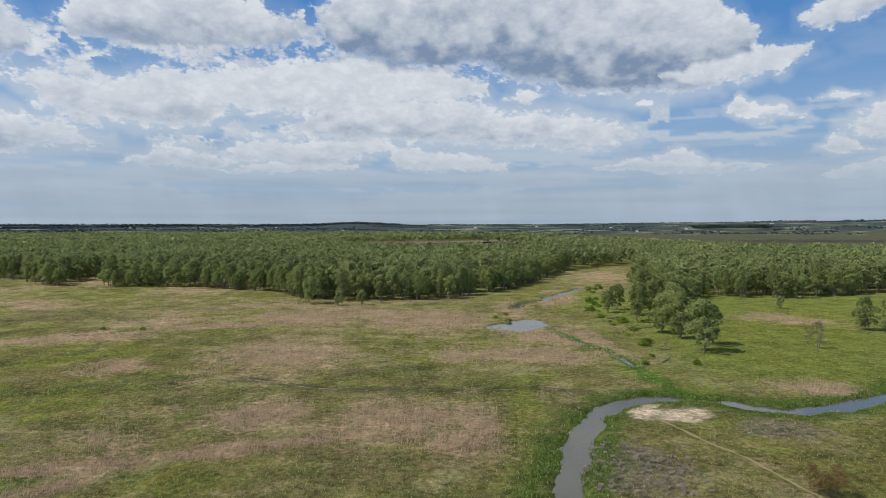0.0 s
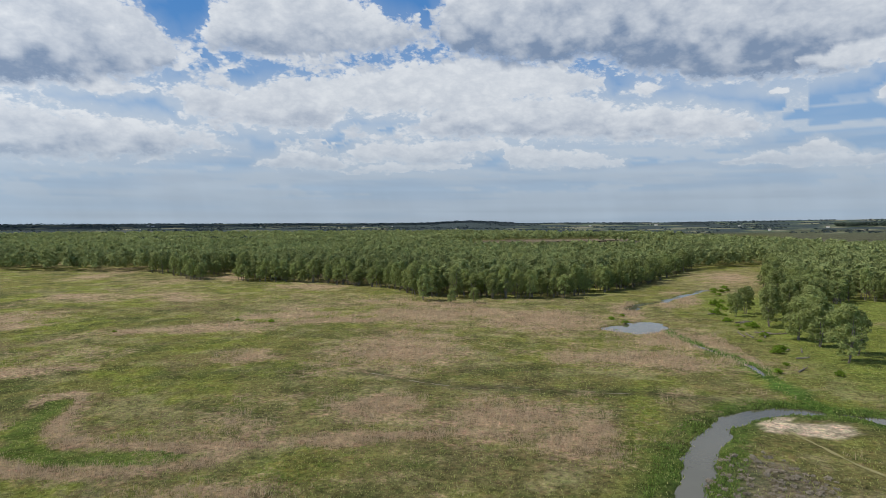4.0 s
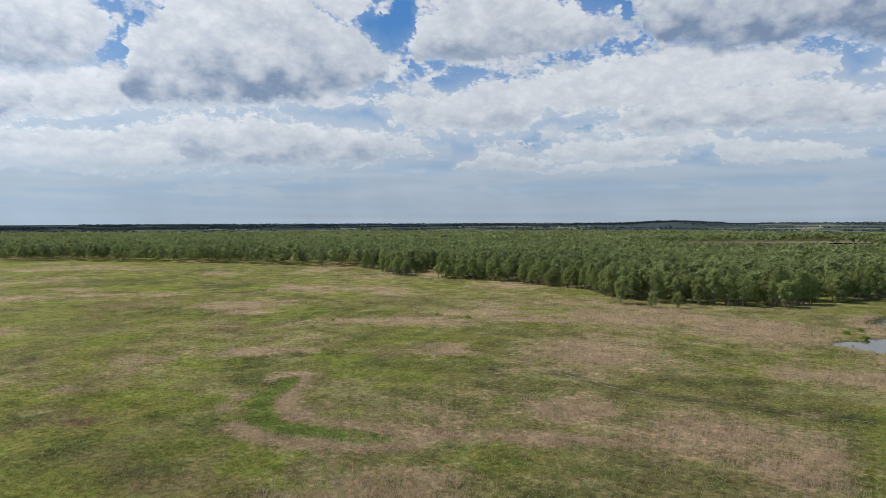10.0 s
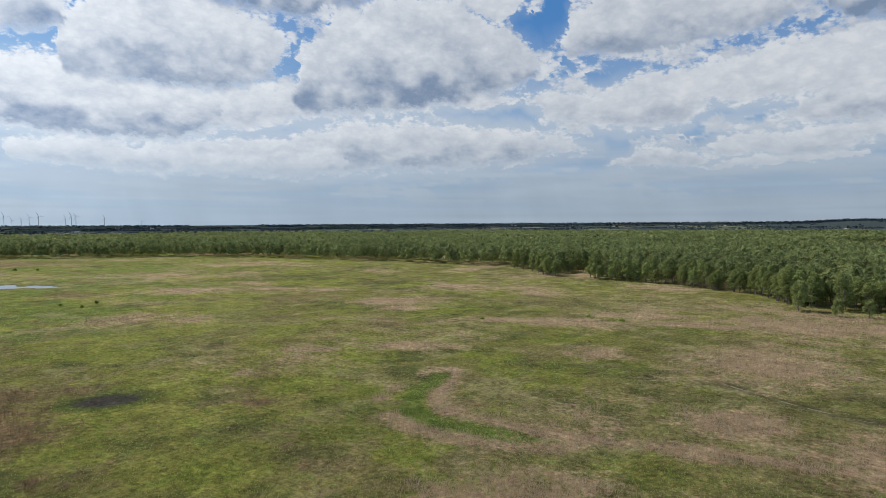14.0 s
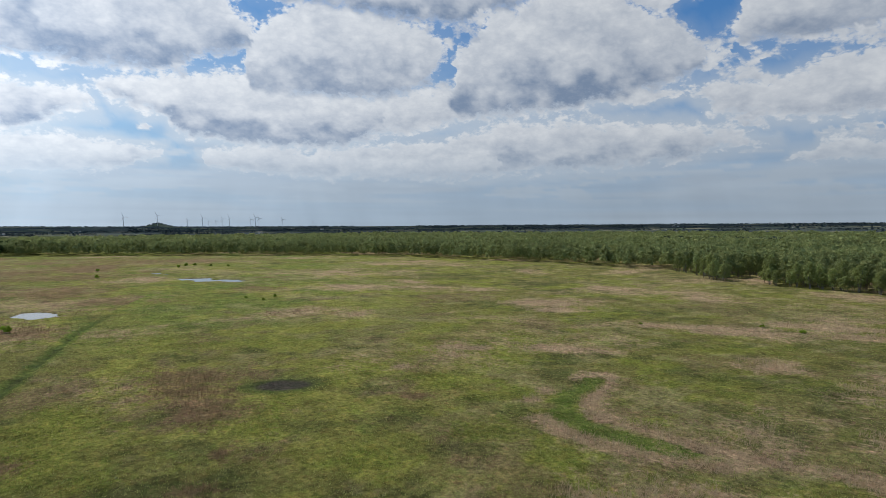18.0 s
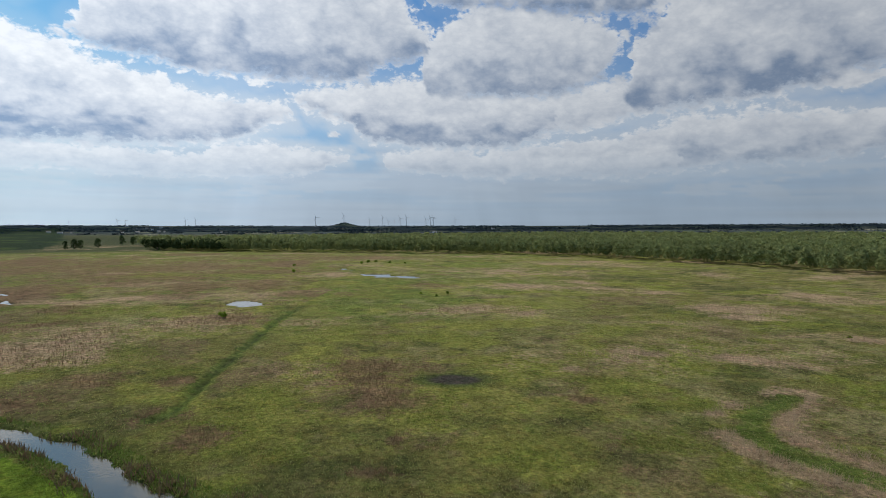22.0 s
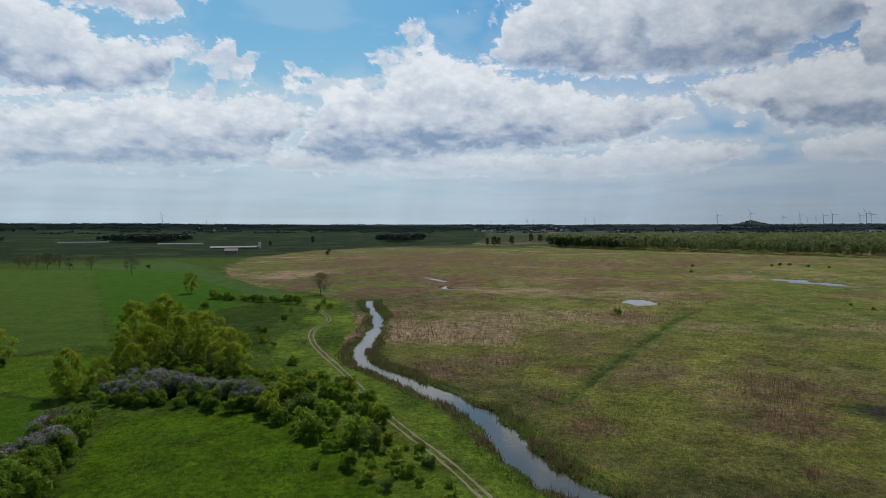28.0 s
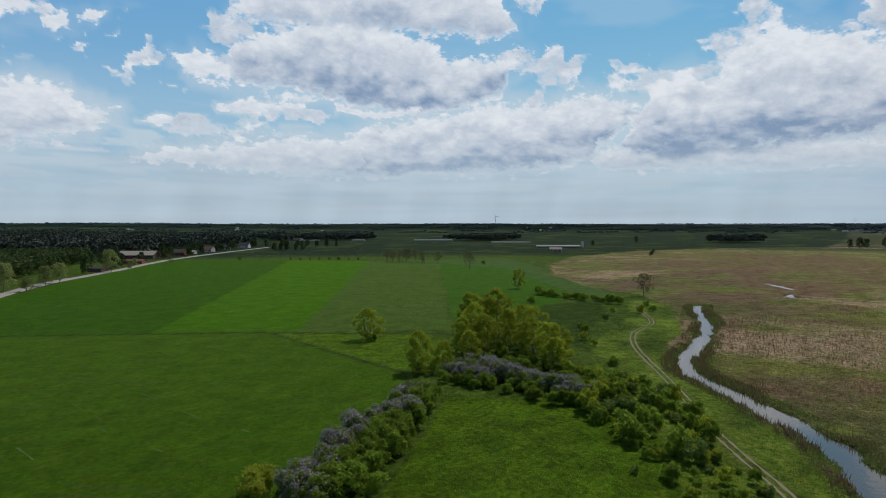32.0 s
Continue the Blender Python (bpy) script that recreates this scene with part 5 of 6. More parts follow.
def fill(poly, gap, seed, lo, hi):
    q = scatter(poly, gap, seed)
    r = np.random.RandomState(seed)
    return [(x + r.uniform(-.3, .3) * gap, y + r.uniform(-.3, .3) * gap, r.uniform(lo, hi)) for x, y in q]


# lilac hedges and the clump of maples
lilac_kinds = [bush("lilac_bush", 200 + k, 4.4, 2.6, 1100, 0.28, M_BUSH, "lilac bush in full pale violet blossom in the hedge", (900, 500, 1000, 250)[k]) for k in range(4)]
HEDGE = [(-90, -96), (-97, -101), (-103, -98), (-101, -88), (-101, -78), (-99, -66), (-95, -65), (-95, -77), (-94, -86)]
HEDGE_FRONT = [(-87, -96), (-86, -92), (-90, -83), (-91, -74), (-91, -62), (-95, -64), (-95, -77), (-93, -88), (-90, -96)]
HEDGE_SOUTH = [(-34, -63), (-37, -67), (-44, -73), (-56, -81), (-66, -85), (-71, -87), (-71, -83), (-63, -79), (-53, -74), (-42, -67), (-37, -61)]
HEDGE_SOUTH_FRONT = [(-38, -61), (-42, -67), (-53, -74), (-63, -79), (-71, -84), (-74, -85), (-75, -83), (-65, -77), (-53, -69), (-44, -62)]
spread_copies(lilac_kinds, fill(HEDGE, 2.4, 41, 0.72, 0.95) + fill(HEDGE_SOUTH, 2.1, 42, 0.74, 1.0), "lilac bushes of the hedge")
purple = [bush("purple_lilac_bush", 206 + k, 3.6, 2.3, 700, 0.32, M_BUSH, "lilac bush in darker purple blossom at the hedge's end", 300, bloom=M_PURPLE) for k in range(2)]
spread_copies(purple, [(-70, -88, 1.0), (-73, -88, 1.1), (-75, -86, 1.05), (-76, -88, 0.9), (-72, -86, 1.0)], "purple lilacs at the hedge's end")
green_kinds = [bush("hedge_bush", 210 + k, 4.4, 2.5, 1500, 0.27, M_BUSH, "dense dark green bush in the field hedge") for k in range(3)]
spread_copies(green_kinds, fill(HEDGE_FRONT, 2.3, 43, 0.45, 0.7) + fill(HEDGE_SOUTH_FRONT, 2.2, 44, 0.82, 1.06) + fill([(-102, -100), (-112, -96), (-112, -84), (-104, -80)], 4.0, 47, 0.6, 0.95)
              + fill([(-91, -64), (-97, -56), (-106, -62), (-114, -74), (-108, -84), (-101, -72)], 3.4, 45, 0.5, 0.95)
              + [(-105, -147, 0.5), (-104, -145, 0.42), (-106, -145, 0.4), (-90, -106, 0.5), (-92, -104, 0.45), (-89, -104, 0.4), (-116, -104, 0.7), (-119, -108, 0.7), (-113, -92, 0.6), (-117, -88, 0.6), (-122, -102, 0.6), (-110, -109, 0.5)], "green bushes of the hedge")
maple_kinds = [tree("maple_tree", 220 + k, 11.0, 4.4, 0.10, 46, 2500, 0.33, M_MAPLE, "young yellow-green maple in fresh spring leaf", r=0.17, inner=0.45, stems=3, puff=0.58) for k in range(3)]
MAPLES = [(-90, -106, 9.0), (-94, -102, 7.6), (-88, -104, 6.0), (-110, -112, 9.6), (-106, -106, 7.5), (-123, -122, 13.6), (-129, -118, 14.8), (-123, -108, 10.5), (-127, -103, 12.0), (-114, -86, 11.4), (-117, -90, 10.8),
          (-114, -108, 10.0), (-118, -116, 12.0), (-133, -124, 12.5), (-131, -110, 12.0), (-120, -98, 10.0), (-110, -83, 8.5), (-249, -212, 10.0)]
spread_copies(maple_kinds, [(x, y, h / 11.0) for x, y, h in MAPLES], "maples by the hedge")
lone = place(None, -105, -147, 1.08, 40, 0.84)
copy_thing(maple_kinds[1], lone).scale = lone.to_scale()
yellow = bush("maple_bush", 230, 4.0, 3.2, 1500, 0.32, M_MAPLE, "low yellow-green maple bush at the field corner")
yellow.matrix_basis = place(None, -33, -69, 1.0)

russet = bush("russet_shrub", 231, 4.2, 2.4, 900, 0.2, M_RUSSET, "russet-budded shrub top by the wheel track", category="shrub")
russet.matrix_basis = place(None, 49, 77)

# scrub between the hedge and the track
scrub_kinds = [bush("scrub_bush", 240 + k, 2.4, 1.5, 420, 0.26, (M_BUSH, M_SEDGE, M_BUSH, M_MAPLE)[k], "young scrub bush on the grassy river slope", category="bush") for k in range(4)]
SCRUB = [(-112, -80), (-97, -66), (-90, -60), (-83, -50), (-78, -43), (-86, -36), (-98, -44), (-112, -57), (-122, -70)]
LOW_SCRUB = [(-83, -50), (-74, -42), (-70, -33), (-69, -22), (-74, -22), (-86, -33), (-90, -40)]
spots = fill(SCRUB, 2.9, 51, 0.45, 1.4) + fill(LOW_SCRUB, 2.9, 52, 0.35, 0.75) + [(-167, -116, 0.9), (-129, -80, 1.0), (-150, -103, 0.8), (-158, -108, 1.1), (-185, -118, 0.9), (-205, -128, 0.8), (-212, -120, 1.3), (-221, -120, 1.2), (-230, -128, 1.0), (-136, -100, 1.0), (-145, -96, 0.7)]
spread_copies(scrub_kinds, spots, "scrub bushes by the track", 0.85, 1.5)
row_kinds = [bush("hedgerow_bush", 250 + k, 3.4, 2.2, 420, 0.4, M_BUSH, "dark hedgerow bush between the fields") for k in range(2)]
rows = [(-232 + k * 0.2 + rng.uniform(-2, 2), -186 + k * 2.7, rng.uniform(0.7, 1.35)) for k in range(18)] + [(-304 - 6.6 * k, -555 + 7.2 * k, rng.uniform(0.7, 1.0)) for k in range(8)] + [(-268, -593, 0.9), (-204, -167, 1.0), (-210, -171, 0.8), (-192, -172, .8)]
rows += [(-243, -9, 0.75), (-547, 39, 0.7), (-575, 109, 0.9), (-564, 127, 0.8), (-297, 97, 0.45), (-286, 88, 0.4), (-470, 33, 0.8), (-300, 84, 0.4), (-386, -368, 1.0), (-585, 118, 0.8), (-560, 100, 0.7), (-555, 140, 0.6)]
spread_copies(row_kinds, rows, "hedgerow bushes")
sedge_kinds = [bush("sedge_clump", 260 + k, 1.6, 1.5, 200, 0.3, M_BUSH, "low green sallow clump by the water") for k in range(2)]
spots = [(x, y, s) for x, y, s in fill([(52, 150), (60, 190), (58, 215), (56, 250), (62, 290), (75, 330), (90, 360), (100, 350), (80, 300), (68, 260), (64, 215), (66, 175)], 8.5, 61, 0.5, 1.5)]
spots += [(22 + rng.uniform(-5, 5), 225 + rng.uniform(-25, 20), rng.uniform(0.5, 1)) for _ in range(6)] + [(-100, 204, 0.8), (-114, 205, 0.7), (-141, 176, 0.5), (60 + 3, 152, 1.0)]
spread_copies(sedge_kinds, spots, "sallow clumps by the brook")

brush_kinds = [bush("dead_brush_clump", 265 + k, 1.0, 0.9, 150, 0.16, M_BRUSH, "low clump of grey dead brush by the river", category="brush") for k in range(2)]
spread_copies(brush_kinds, fill([(19, 80), (22, 96), (30, 99), (37, 90), (35, 78), (26, 74)], 1.5, 66, 0.28, 0.65) + fill([(50, 98), (52, 105), (63, 107), (65, 100), (58, 96)], 1.5, 67, 0.25, 0.55), "dead brush by the river")


def fallen_log(x, y, length, turn):
    thing = tagged(new("fallen_log"), "grey fallen log lying in the grass by the brook", "log", "fallen logs by the brook")
    thing.matrix_basis = pose(x, y, ground_z(x, y) + 0.15, 0, 0, turn)
    part("trunk", tube(bmesh.new(), (-length / 2, 0, 0), (length / 2, 0.2, 0.25), 0.24, 0.12, 8), M_BARK, thing)
    for k in (0.1, 0.3):
        part("branch", tube(bmesh.new(), (length * k, 0.1, 0.15), (length * (k + 0.2), 0.9 - 3 * k, 0.9), 0.08, 0.03, 5), M_BARK, thing)


for k in range(16):
    fallen_log(rng.uniform(54, 72), rng.uniform(150, 260), rng.uniform(3, 7), rng.uniform(0, 180))

# half-bare trees on the field edges and along the road
field_kinds = [tree("field_tree", 270 + k, 12.0, 5.0, 0.28, 30, 620, 0.42, leaf, "field tree just coming into leaf, with dark limbs showing", r=0.28) for k, leaf in enumerate((M_BUDS, M_BUDS))]
spots = [(-266, -149, 11.5), (-335, -334, 13.0), (-359, -396, 11.0), (-356, -447, 11.5), (-360, -441, 12.5), (-366, -436, 11.5), (-352, -452, 11), (-349, -457, 10.5), (-368, -428, 9), (-445, -644, 11.4), (-205, -610, 8), (-190, -560, 6)]
spread_copies(field_kinds, [(x, y, h / 12) for x, y, h in spots], "trees in the fields")
road_kinds = [tree("roadside_tree", 275 + k, 12.0, 4.6, 0.2, 24, 900, 0.6, M_WILLOW, "olive-green roadside tree in early leaf", r=0.26) for k in range(2)]
spread_copies(road_kinds, [(x, y, h / 12) for x, y, h in ((-47, -384, 15), (-69, -406, 11.5), (-79, -421, 12.5), (-126, -497, 17), (-56, -378, 8), (-145, -520, 6), (-160, -560, 7))], "trees along the road")
far_kinds = [tree("far_tree", 280 + k, 14.0, 5.2, 0.08, 16, 320, 1.3, M_DARKLEAF, "dark broad tree far off at the marsh edge", r=0.3) for k in range(2)]
spots = [(-1058, -249, 1.15), (-1072, -244, 1.0), (-1108, -228, 1.05), (-1274, -222, 1.2), (-1268, -202, 1.1), (-974, -114, 0.9), (-985, -125, .9), (-1110, -640, 1.0), (-900, -600, 0.6), (-1045, -258, .9), (-640, -350, .4), (-700, -380, .4)]
spots += [(x, y, rng.uniform(0.6, 0.95)) for x, y in ((-407, -790), (-416, -788), (-425, -786), (-436, -782), (-445, -778), (-430, -800), (-150, -622), (-140, -612), (-132, -640), (-118, -660), (-325, -990), (-350, -830), (-372, -860), (-225, -690), (-240, -715), (-280, -760), (-300, -775), (-350, -850), (-365, -870), (-385, -905), (-452, -955), (-480, -960), (-500, -940), (-515, -955), (-530, -930), (-140, -540), (-150, -560), (-185, -625), (-232, -700), (-250, -735), (-270, -735), (-295, -800), (-310, -805), (-340, -822), (-318, -850), (-395, -900), (-410, -930), (-445, -930), (-240, -960), (-225, -1005), (-190, -980), (-180, -690), (-160, -610), (-130, -525), (-110, -500), (-290, -890), (-262, -915))]
spots += [(-520 - 14 * k % 60, -960 + 9 * k, rng.uniform(0.6, 0.95)) for k in range(9)]
spread_copies(far_kinds, spots, "far trees")


# ---- village and farm buildings ----
def house(name, x, y, w, d, h, rise, turn, wall, roof, label, windows=3, doors=1, category="house"):
    """A gabled building: walls, two roof slopes, chimney, windows with frames and sills, a door."""
    z = ground_z(x, y)
    thing = tagged(new(name), label, category)
    thing.matrix_basis = pose(x, y, z, 0, 0, turn)
    bm = bmesh.new()
    prof = [(-d / 2, -0.3), (d / 2, -0.3), (d / 2, h), (0, h + rise), (-d / 2, h)]
    a = [bm.verts.new((-w / 2, p, q)) for p, q in prof]
    b = [bm.verts.new((w / 2, p, q)) for p, q in prof]
    bm.faces.new(a[::-1])
    bm.faces.new(b)
    for i in range(5):
        bm.faces.new((a[i], a[(i + 1) % 5], b[(i + 1) % 5], b[i]))
    part("wall", bm, wall, thing)
    for side in (-1, 1):
        bm = bmesh.new()
        e, t = 0.5, 0.18
        run = d / 2 + e
        drop = rise * e / (d / 2)
        pts = [(-w / 2 - e, side * run, h - drop + 0.04), (w / 2 + e, side * run, h - drop + 0.04), (w / 2 + e, 0, h + rise + 0.05), (-w / 2 - e, 0, h + rise + 0.05)]
        lo = [bm.verts.new(p) for p in pts]
        hi = [bm.verts.new((p[0], p[1], p[2] + t)) for p in pts]
        bm.faces.new(lo if side > 0 else lo[::-1])
        bm.faces.new(hi[::-1] if side > 0 else hi)
        for i in range(4):
            bm.faces.new((lo[i], lo[(i + 1) % 4], hi[(i + 1) % 4], hi[i]))
        bmesh.ops.recalc_face_normals(bm, faces=bm.faces)
        part("roof", bm, roof, thing)
    if category == "house":
        part("chimney", box(bmesh.new(), w * 0.2, d * 0.12, h + rise + 0.2, 0.6, 0.6, 1.6), M_BRICK, thing)
    for side in (-1, 1):
        for i in range(windows):
            u = (i + 0.5) / windows * w - w / 2
            win = part("window", box(bmesh.new(), u, side * (d / 2 + 0.01), h * 0.58, min(1.3, w / windows * 0.5), 0.06, min(1.4, h * 0.35)), M_GLASS, thing)
            part("sill", box(bmesh.new(), u, side * (d / 2 + 0.08), h * 0.58 - min(1.4, h * 0.35) / 2 - 0.05, min(1.5, w / windows * 0.6), 0.16, 0.08), M_WHITE, win)
    for i in range(doors):
        part("door", box(bmesh.new(), w * (0.3 - 0.5 * i), -(d / 2 + 0.03), min(2.2, h * 0.8) / 2, 1.2 if category == "house" else 3.2, 0.08, min(2.2, h * 0.8)), M_WOOD, thing)
    return thing


house("barn", -206, -704, 40, 22, 3.8, 4.2, 137, M_WOOD, M_ROOF_GREY, "large farm barn with a pale weathered roof", 5, 2, "barn")
house("shed", -170, -597, 19, 9, 2.6, 1.8, 137, M_BRICK, M_ROOF_RED, "low brick shed with a red tiled roof", 3, 1, "shed")
house("shed", -121, -513, 13, 7, 2.6, 1.4, 120, M_WOOD, M_ROOF_DARK, "dark wooden shed under roadside trees", 2, 1, "shed")
house("house", -208, -990, 14, 9, 4.0, 3.6, 125, M_BRICK, M_ROOF_DARK, "brick farmhouse with a dark roof among trees", 3)
house("house", -262, -748, 20, 10, 3.6, 3.2, 130, M_BRICK, M_ROOF_DARK, "long farmhouse with a dark roof by the road", 4)
house("shed", -286, -772, 12, 8, 3.0, 1.6, 132, M_WALL, M_ROOF_GREY, "small rendered outbuilding with a pale roof", 2, 1, "shed")
house("house", -329, -830, 18, 11, 3.8, 4.0, 130, M_WHITE, M_ROOF_RED, "white farmhouse with a rust red roof", 4)
house("house", -432, -938, 16, 11, 4.2, 4.6, 132, M_WHITE, M_ROOF_DARK, "white village house with a steep dark roof", 3)
house("house", -276, -905, 13, 9, 3.8, 3.6, 100, M_WHITE, M_ROOF_GREY, "white house with a pale roof at the pine wood", 3)
house("house", -120, -800, 12, 9, 3.6, 3.6, 100, M_WALL, M_ROOF_RED, "rendered house with a red roof at the wood", 3)
house("house", -380, -890, 13, 9, 3.6, 3.4, 130, M_WALL, M_ROOF_DARK, "rendered village house behind garden trees", 3)
house("house", -640, -482, 15, 9, 3.4, 2.4, 120, M_SANDY, M_ROOF_GREY, "ruined farmhouse with tan walls and a broken pale roof", 3)
house("barn", -776, -580, 66, 11, 2.0, 1.8, 131, M_WOOD, M_FILM, "long low white farm building with a pale roof", 8, 2, "barn")
house("house", -930, -1420, 30, 12, 5, 4, 120, M_WHITE, M_ROOF_GREY, "pale farm building among distant trees", 4)
house("barn", -740, -1340, 50, 14, 4, 3, 118, M_WHITE, M_ROOF_GREY, "pale long barn far behind the fields", 5, 1, "barn")


def silo(x, y):
    thing = tagged(new("silo"), "slim white farm silo beside the long barn", "silo")
    thing.matrix_basis = pose(x, y, ground_z(x, y))
    bm = bmesh.new()
    bmesh.ops.create_cone(bm, cap_ends=True, segments=16, radius1=2.2, radius2=2.2, depth=8.5, matrix=Matrix.Translation((0, 0, 4.1)))
    part("body", bm, M_WHITE, thing)
    bm = bmesh.new()
    bmesh.ops.create_cone(bm, cap_ends=True, segments=16, radius1=2.3, radius2=0.3, depth=1.6, matrix=Matrix.Translation((0, 0, 9.1)))
    part("roof", bm, M_STEEL, thing)


silo(-800, -552)


def polytunnel(x0, y0, x1, y1):
    """A long low tunnel of white film on hoops."""
    L, a = math.hypot(x1 - x0, y1 - y0), math.atan2(y1 - y0, x1 - x0)
    cx, cy = (x0 + x1) / 2, (y0 + y1) / 2
    thing = tagged(new("polytunnel"), "long low white polytunnel on the far fields", "polytunnel", "polytunnels")
    thing.matrix_basis = pose(cx, cy, ground_z(cx, cy), 0, 0, math.degrees(a))
    arc = [(math.cos(k * math.pi / 8) * 5, math.sin(k * math.pi / 8) * 2.6) for k in range(9)]
    v = [(-L / 2, p, q) for p, q in arc] + [(L / 2, p, q) for p, q in arc]
    f = [[k, k + 1, k + 10, k + 9] for k in range(8)] + [list(range(8, -1, -1)), list(range(9, 18))]
    part("film", mesh_from("film", v, f, [M_FILM]), None, thing)
    for s in (-1, 1):
        bm = box(bmesh.new(), s * (L / 2 + 0.06), 0, 1.1, 0.1, 2.4, 2.2)
        part("door", bm, M_WHITE, thing)


for row in ((-745, -1325, -790, -1300), (-850, -1250, -870, -1225), (-950, -1135, -1010, -1065), (-915, -850, -965, -790)):
    polytunnel(*row)


def hunting_hide(x, y):
    """A raised hide on four legs with a ladder."""
    thing = tagged(new("hunting_hide"), "weathered wooden hunting hide on tall legs", "hide")
    thing.matrix_basis = pose(x, y, ground_z(x, y), 0, 0, 40)
    for sx in (-1, 1):
        for sy in (-1, 1):
            part("leg", tube(bmesh.new(), (sx * 1.0, sy * 1.0, -0.2), (sx * 0.7, sy * 0.7, 3.1), 0.09, 0.08, 6), M_WOOD, thing)
    part("cabin", box(bmesh.new(), 0, 0, 3.95, 1.7, 1.7, 1.7), M_WOOD, thing)
    part("roof", box(bmesh.new(), 0, 0, 4.88, 2.1, 2.1, 0.12), M_ROOF_DARK, thing)
    part("window", box(bmesh.new(), 0, -0.86, 4.2, 1.1, 0.05, 0.45), M_GLASS, thing)
    lad = part("ladder", tube(bmesh.new(), (-0.3, -1.9, -0.1), (-0.3, -0.9, 3.1), 0.05, 0.05, 5), M_WOOD, thing)
    part("rail", tube(bmesh.new(), (0.3, -1.9, -0.1), (0.3, -0.9, 3.1), 0.05, 0.05, 5), M_WOOD, lad)
    for k in range(7):
        t = (k + 0.7) / 7.4
        part("rung", tube(bmesh.new(), (-0.3, -1.9 + t, 3.2 * t), (0.3, -1.9 + t, 3.2 * t), 0.03, 0.03, 5), M_WOOD, lad)


hunting_hide(-360, -417)


# ---- wind turbines and roofs on the horizon ----
def turbine():
    thing = tagged(new("wind_turbine"), "tall pale wind turbine standing on the horizon", "wind turbine", "wind turbines on the horizon")
    part("tower", tube(bmesh.new(), (0, 0, -2), (0, 0, 62), 1.7, 0.9, 10), M_STEEL, thing)
    part("nacelle", box(bmesh.new(), 0, 1.0, 63, 2.4, 6, 2.4), M_STEEL, thing)
    for k in range(3):
        a = k * 2.094 + 0.5
        bm = bmesh.new()
        d = Vector((math.sin(a), 0, math.cos(a)))
        tube(bm, Vector((0, -3.6, 63)), Vector((0, -3.6, 63)) + d * 9, 0.6, 1.0, 6)
        tube(bm, Vector((0, -3.6, 63)) + d * 9, Vector((0, -3.6, 63)) + d * 31, 1.0, 0.2, 6)
        part("blade", bm, M_STEEL, thing)
    return thing


first = None
for k, (a, s) in enumerate(((81.0 + 3.0, 1.05), (81.45, 1.0), (79.1, .75), (77.9, 1.0), (77.4, .6), (76.8, .65), (76.3, .9), (75.7, 1.0), (73.9, .85), (73.5, 1.05), (73.2, .95), (71.2, .85), (68.5, .5), (95.0, .7), (94.2, .7), (103.6, .45), (100.2, .6), (99.6, .6), (132.5, .9), (129.0, .4))):
    r = 4300 + 23 * (k % 7)
    x, y = -math.sin(radians(a)) * r, math.cos(radians(a)) * r
    m = pose(x, y, ground_z(x, y), 0, 0, a + 180 + (k * 37) % 50 - 25) @ Matrix.Diagonal((s, s, s, 1))
    if first is None:
        first = turbine()
        first.matrix_basis = m
    else:
        copy_thing(first, m).scale = m.to_scale()
rng = np.random.RandomState(77)
roof_kind = None
for k in range(46):
    a = rng.choice([rng.uniform(62, 100), rng.uniform(-30, 40), rng.uniform(95, 165)])
    r = rng.uniform(2500, 4100)
    x, y = -math.sin(radians(a)) * r, math.cos(radians(a)) * r
    m = pose(x, y, ground_z(x, y), 0, 0, a + rng.uniform(-30, 30)) @ Matrix.Diagonal((rng.uniform(0.4, 1.1), 0.8, rng.uniform(0.5, 0.9), 1))
    if roof_kind is None:
        roof_kind = house("far_house", 0, 0, 16, 10, 5, 4, 0, M_WHITE, M_ROOF_GREY, "pale house of a distant village", 2)
        tagged(roof_kind, group="distant houses")
        roof_kind.matrix_basis = m
    else:
        copy_thing(roof_kind, m).scale = m.to_scale()


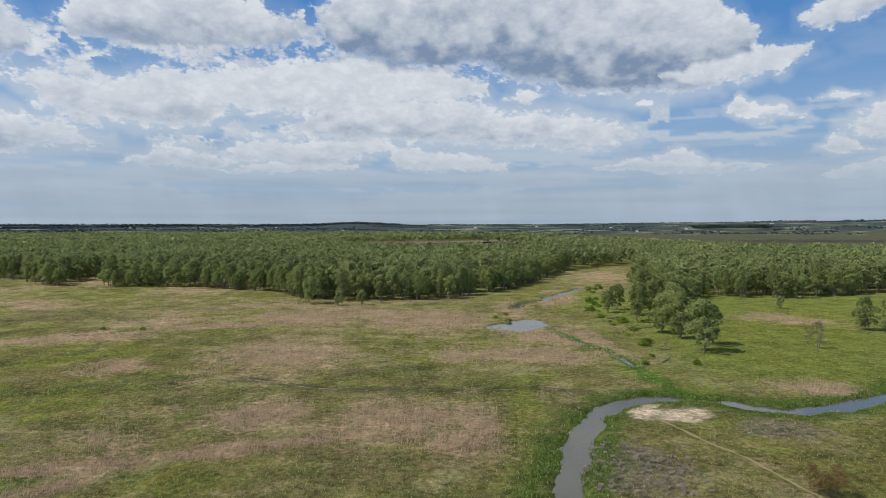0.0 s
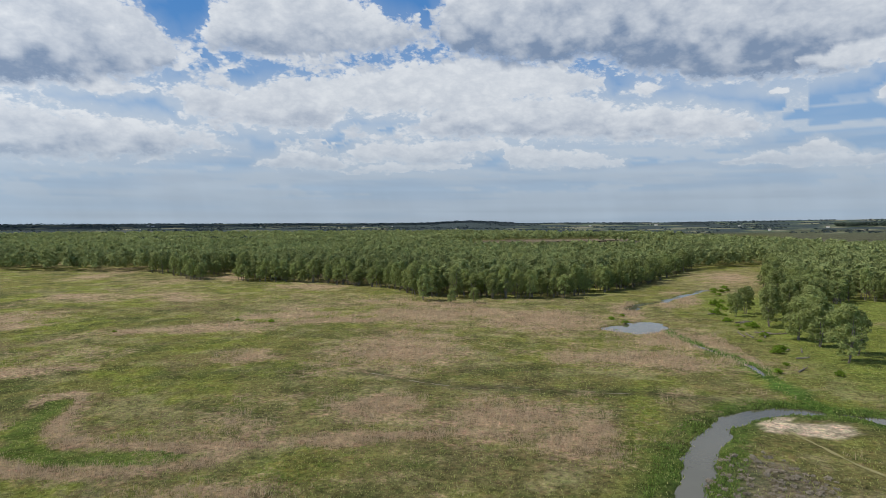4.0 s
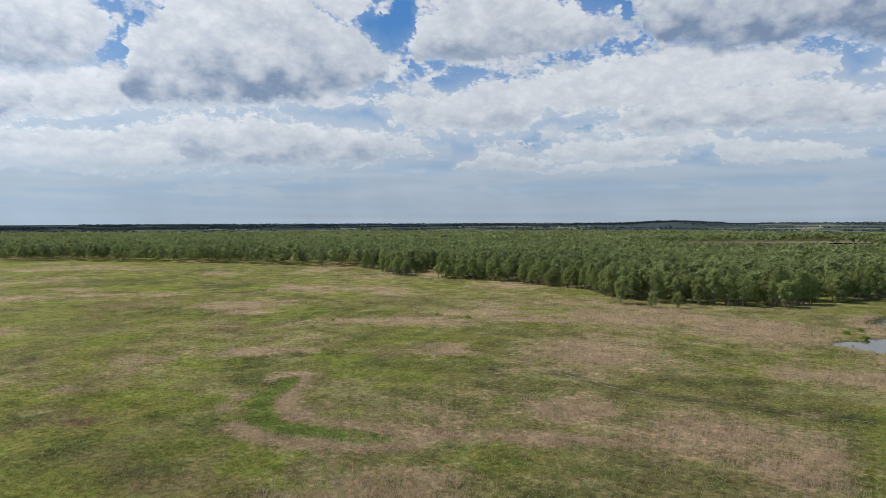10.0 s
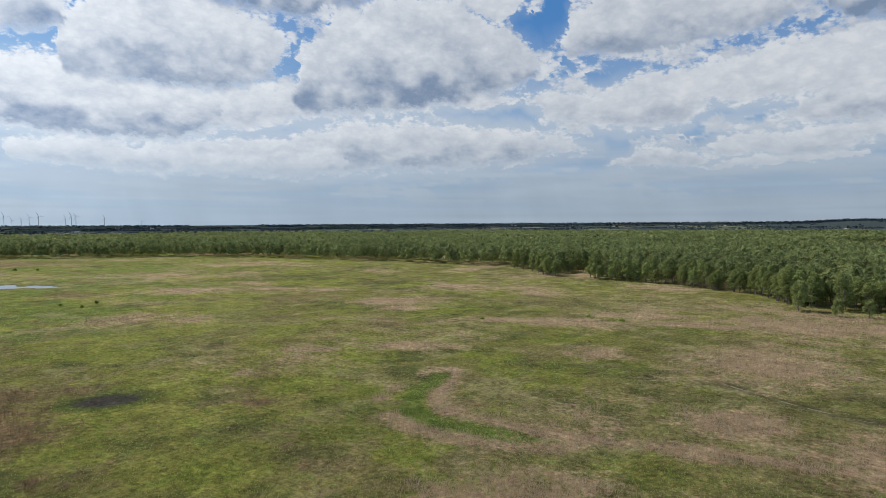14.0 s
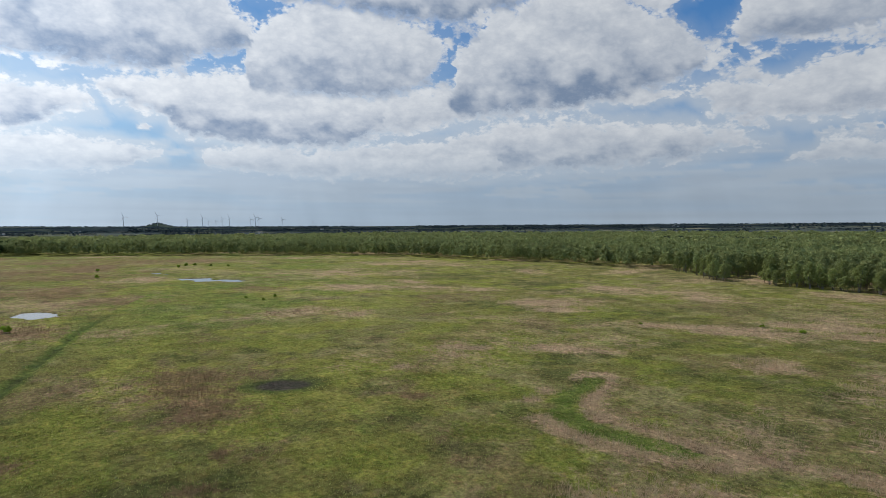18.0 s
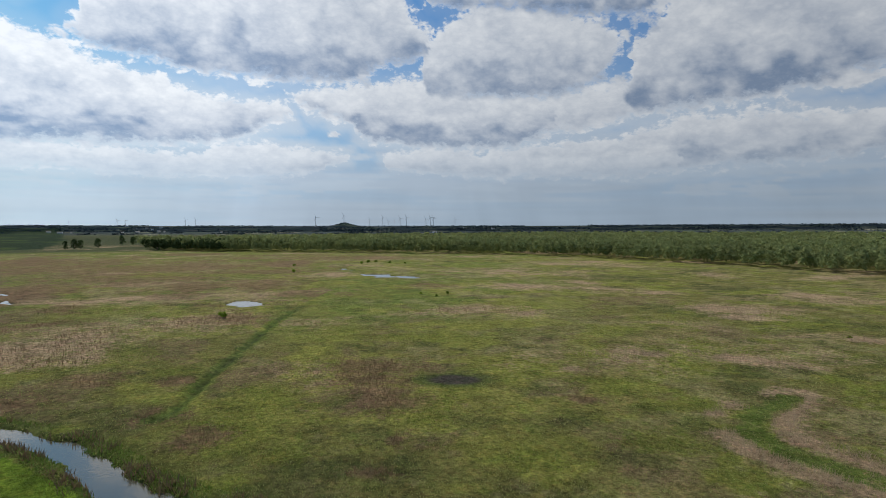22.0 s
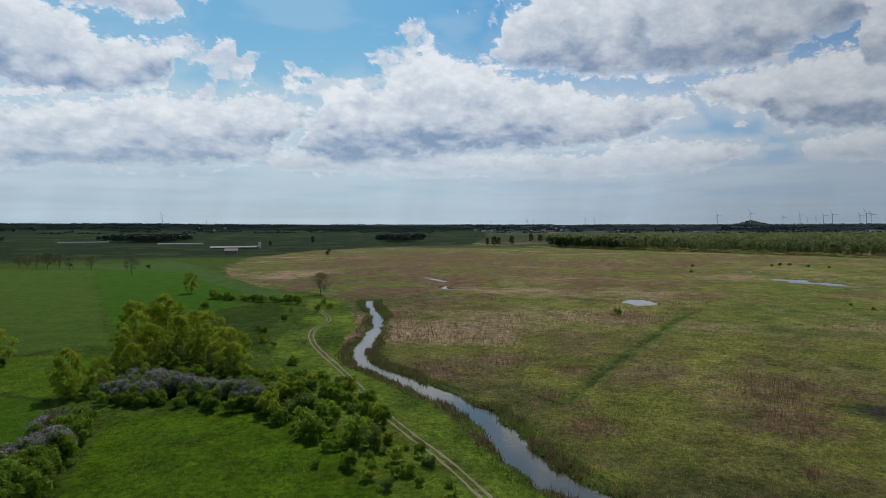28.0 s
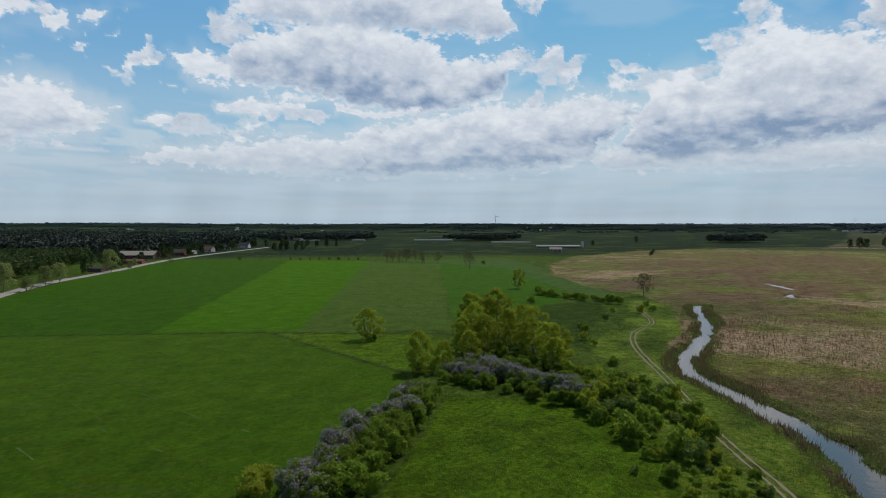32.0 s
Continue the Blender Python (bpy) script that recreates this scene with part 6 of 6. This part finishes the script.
# ---- reeds and grass tufts ----
def blades(name, count, r0, r1, seed, chance, height, width, mats, label, category, blades_n=3, droop=0.35):
    """Tufts of narrow blades, denser near the lookout."""
    r = np.random.RandomState(seed)
    rr = r0 * (r1 / r0) ** (r.uniform(0, 1, count) ** 0.8)
    aa = np.radians(r.uniform(-40, 177, count))
    x, y = -np.sin(aa) * rr, np.cos(aa) * rr
    z, col, reed, water, up, lush, brown, cover = land(x, y)
    ok = (r.uniform(0, 1, count) < chance(x, y, reed, up, lush, rr)) & (water < -0.6)
    x, y, z, rr, brown = x[ok], y[ok], z[ok], rr[ok], brown[ok]
    n = len(x)
    V = []
    for k in range(blades_n):
        a = r.uniform(0, 6.28, n)
        grow = np.clip(rr / 150, 0.7, 1.7)
        h = height * r.uniform(0.6, 1.25, n)
        w = width * grow * r.uniform(0.6, 1.3, n)
        ox, oy = r.normal(size=(2, n)) * width * 2.2 * grow
        dx, dy = np.cos(a), np.sin(a)
        lean = h * droop * r.uniform(0, 1, n)
        b = np.stack([x + ox, y + oy, z - 0.08], 1)
        side = np.stack([-dy * w, dx * w, 0 * w], 1)
        tip = b + np.stack([dx * lean, dy * lean, h], 1)
        V.append(np.stack([b - side, b + side, tip], 1))
    brown = np.tile(brown, blades_n)
    V = np.concatenate(V)
    for pick, mat, text in ((~brown, mats[0], label), (brown, mats[-1], label.replace("dry tan", "brown"))):
        if len(mats) == 1:
            pick = np.ones(len(V), bool)
        W = V[pick].reshape(-1, 3)
        tagged(new(name, mesh_from(name, W, np.arange(len(W)).reshape(-1, 3), [mat])), text, category, kind="stuff")
        if len(mats) == 1:
            break


blades("reed_bed", 560000, 62, 310, 1, lambda x, y, reed, up, lush, r: np.where(reed > 0.1, np.where(x < -95, 0.3, 0.8) * reed ** 1.3, 0.0), 1.0, 0.036, [M_REED, M_BROWNREED], "beds of dry tan reed stalks in the wet meadow", "reeds", 2, 1.0)
blades("meadow_grass", 190000, 62, 300, 2, lambda x, y, reed, up, lush, r: np.where(up, 0.0, 0.7 * (1 - reed)), 0.30, 0.10, [M_GRASS], "tussocky spring grass mixed with old straw", "grass", 2, 1.2)
blades("river_sedge", 90000, 62, 300, 3, lambda x, y, reed, up, lush, r: np.clip(lush * 0.7 + (line_gap(x, y, RIVER[::2]) < 6) * 0.7, 0, 1) * (1 - 0.6 * up), 0.32, 0.11, [M_SEDGE], "green sedge along the water's edge", "sedge", 2, 0.9)
blades("field_grass", 90000, 62, 200, 4, lambda x, y, reed, up, lush, r: up * 0.6 * ~inside(x, y, NEAR_FIELD), 0.3, 0.10, [M_SEDGE], "rough grass on the slope above the river", "grass", 2, 1.0)


def bank_plants(name, count, seed, height, width, mat, label, category, near, far_off):
    """Uneven tufts along both banks of the river."""
    r = np.random.RandomState(seed)
    line = polyline(RIVER[::2], 0.5)
    t = np.gradient(line, axis=0)
    t /= np.hypot(t[:, 0], t[:, 1])[:, None] + 1e-9
    k = r.randint(0, len(line), count)
    off = r.choice([-1, 1], count) * r.uniform(near, far_off, count)
    x, y = line[k, 0] - t[k, 1] * off, line[k, 1] + t[k, 0] * off
    z, kk = relief(x, y)
    ok = (kk["water"] < -0.5) & ((x < -55) | (mat is M_SEDGE)) & (kk["water"] > -4.5) & (fbm(x * 0.12 + seed, y * 0.12, 3) > 0.46)
    x, y, z = x[ok], y[ok], z[ok]
    n, V = len(x), []
    for _ in range(3):
        a, h = r.uniform(0, 6.28, n), height * r.uniform(0.5, 1.3, n)
        w = width * r.uniform(0.6, 1.3, n)
        b = np.stack([x + r.normal(size=n) * 0.25, y + r.normal(size=n) * 0.25, z - 0.15], 1)
        side = np.stack([-np.sin(a) * w, np.cos(a) * w, 0 * w], 1)
        V.append(np.stack([b - side, b + side, b + np.stack([np.cos(a) * h * 0.5, np.sin(a) * h * 0.5, h], 1)], 1))
    V = np.concatenate(V).reshape(-1, 3)
    return tagged(new(name, mesh_from(name, V, np.arange(len(V)).reshape(-1, 3), [mat])), label, category, kind="stuff")


bank_plants("bank_sedge", 30000, 31, 0.45, 0.11, M_SEDGE, "green sedge overhanging the river's edge", "sedge", 1.0, 6.5)
bank_plants("bank_reed", 9000, 32, 1.1, 0.10, M_BROWNREED, "old brown reed stalks along the river's edge", "reeds", 1.0, 5.5)

# tramlines in the near crop
M_TRAM = material("thin_crop", (0.064, 0.136, 0.010), scale=0.4, fine=3, vary=0.5, bump=0.2)
for k in range(4):
    a = np.array([-11.0 - 13.5 * k, -132.0 + k])
    line = polyline([a, a + (-2.2, 24), a + (-5.5, 46 + 4 * k)], 1.2)
    n = 0
    while n < len(line) - 10:
        run = rng.randint(3, 8)
        ribbon("path_tramline", line[n:n + run], rng.choice([0.0, 1.7]), 0.13, 0.05, M_TRAM, "thin sparse wheel line through the young crop", "tramline", 0.8, 20 + n)
        n += run + rng.randint(2, 10)
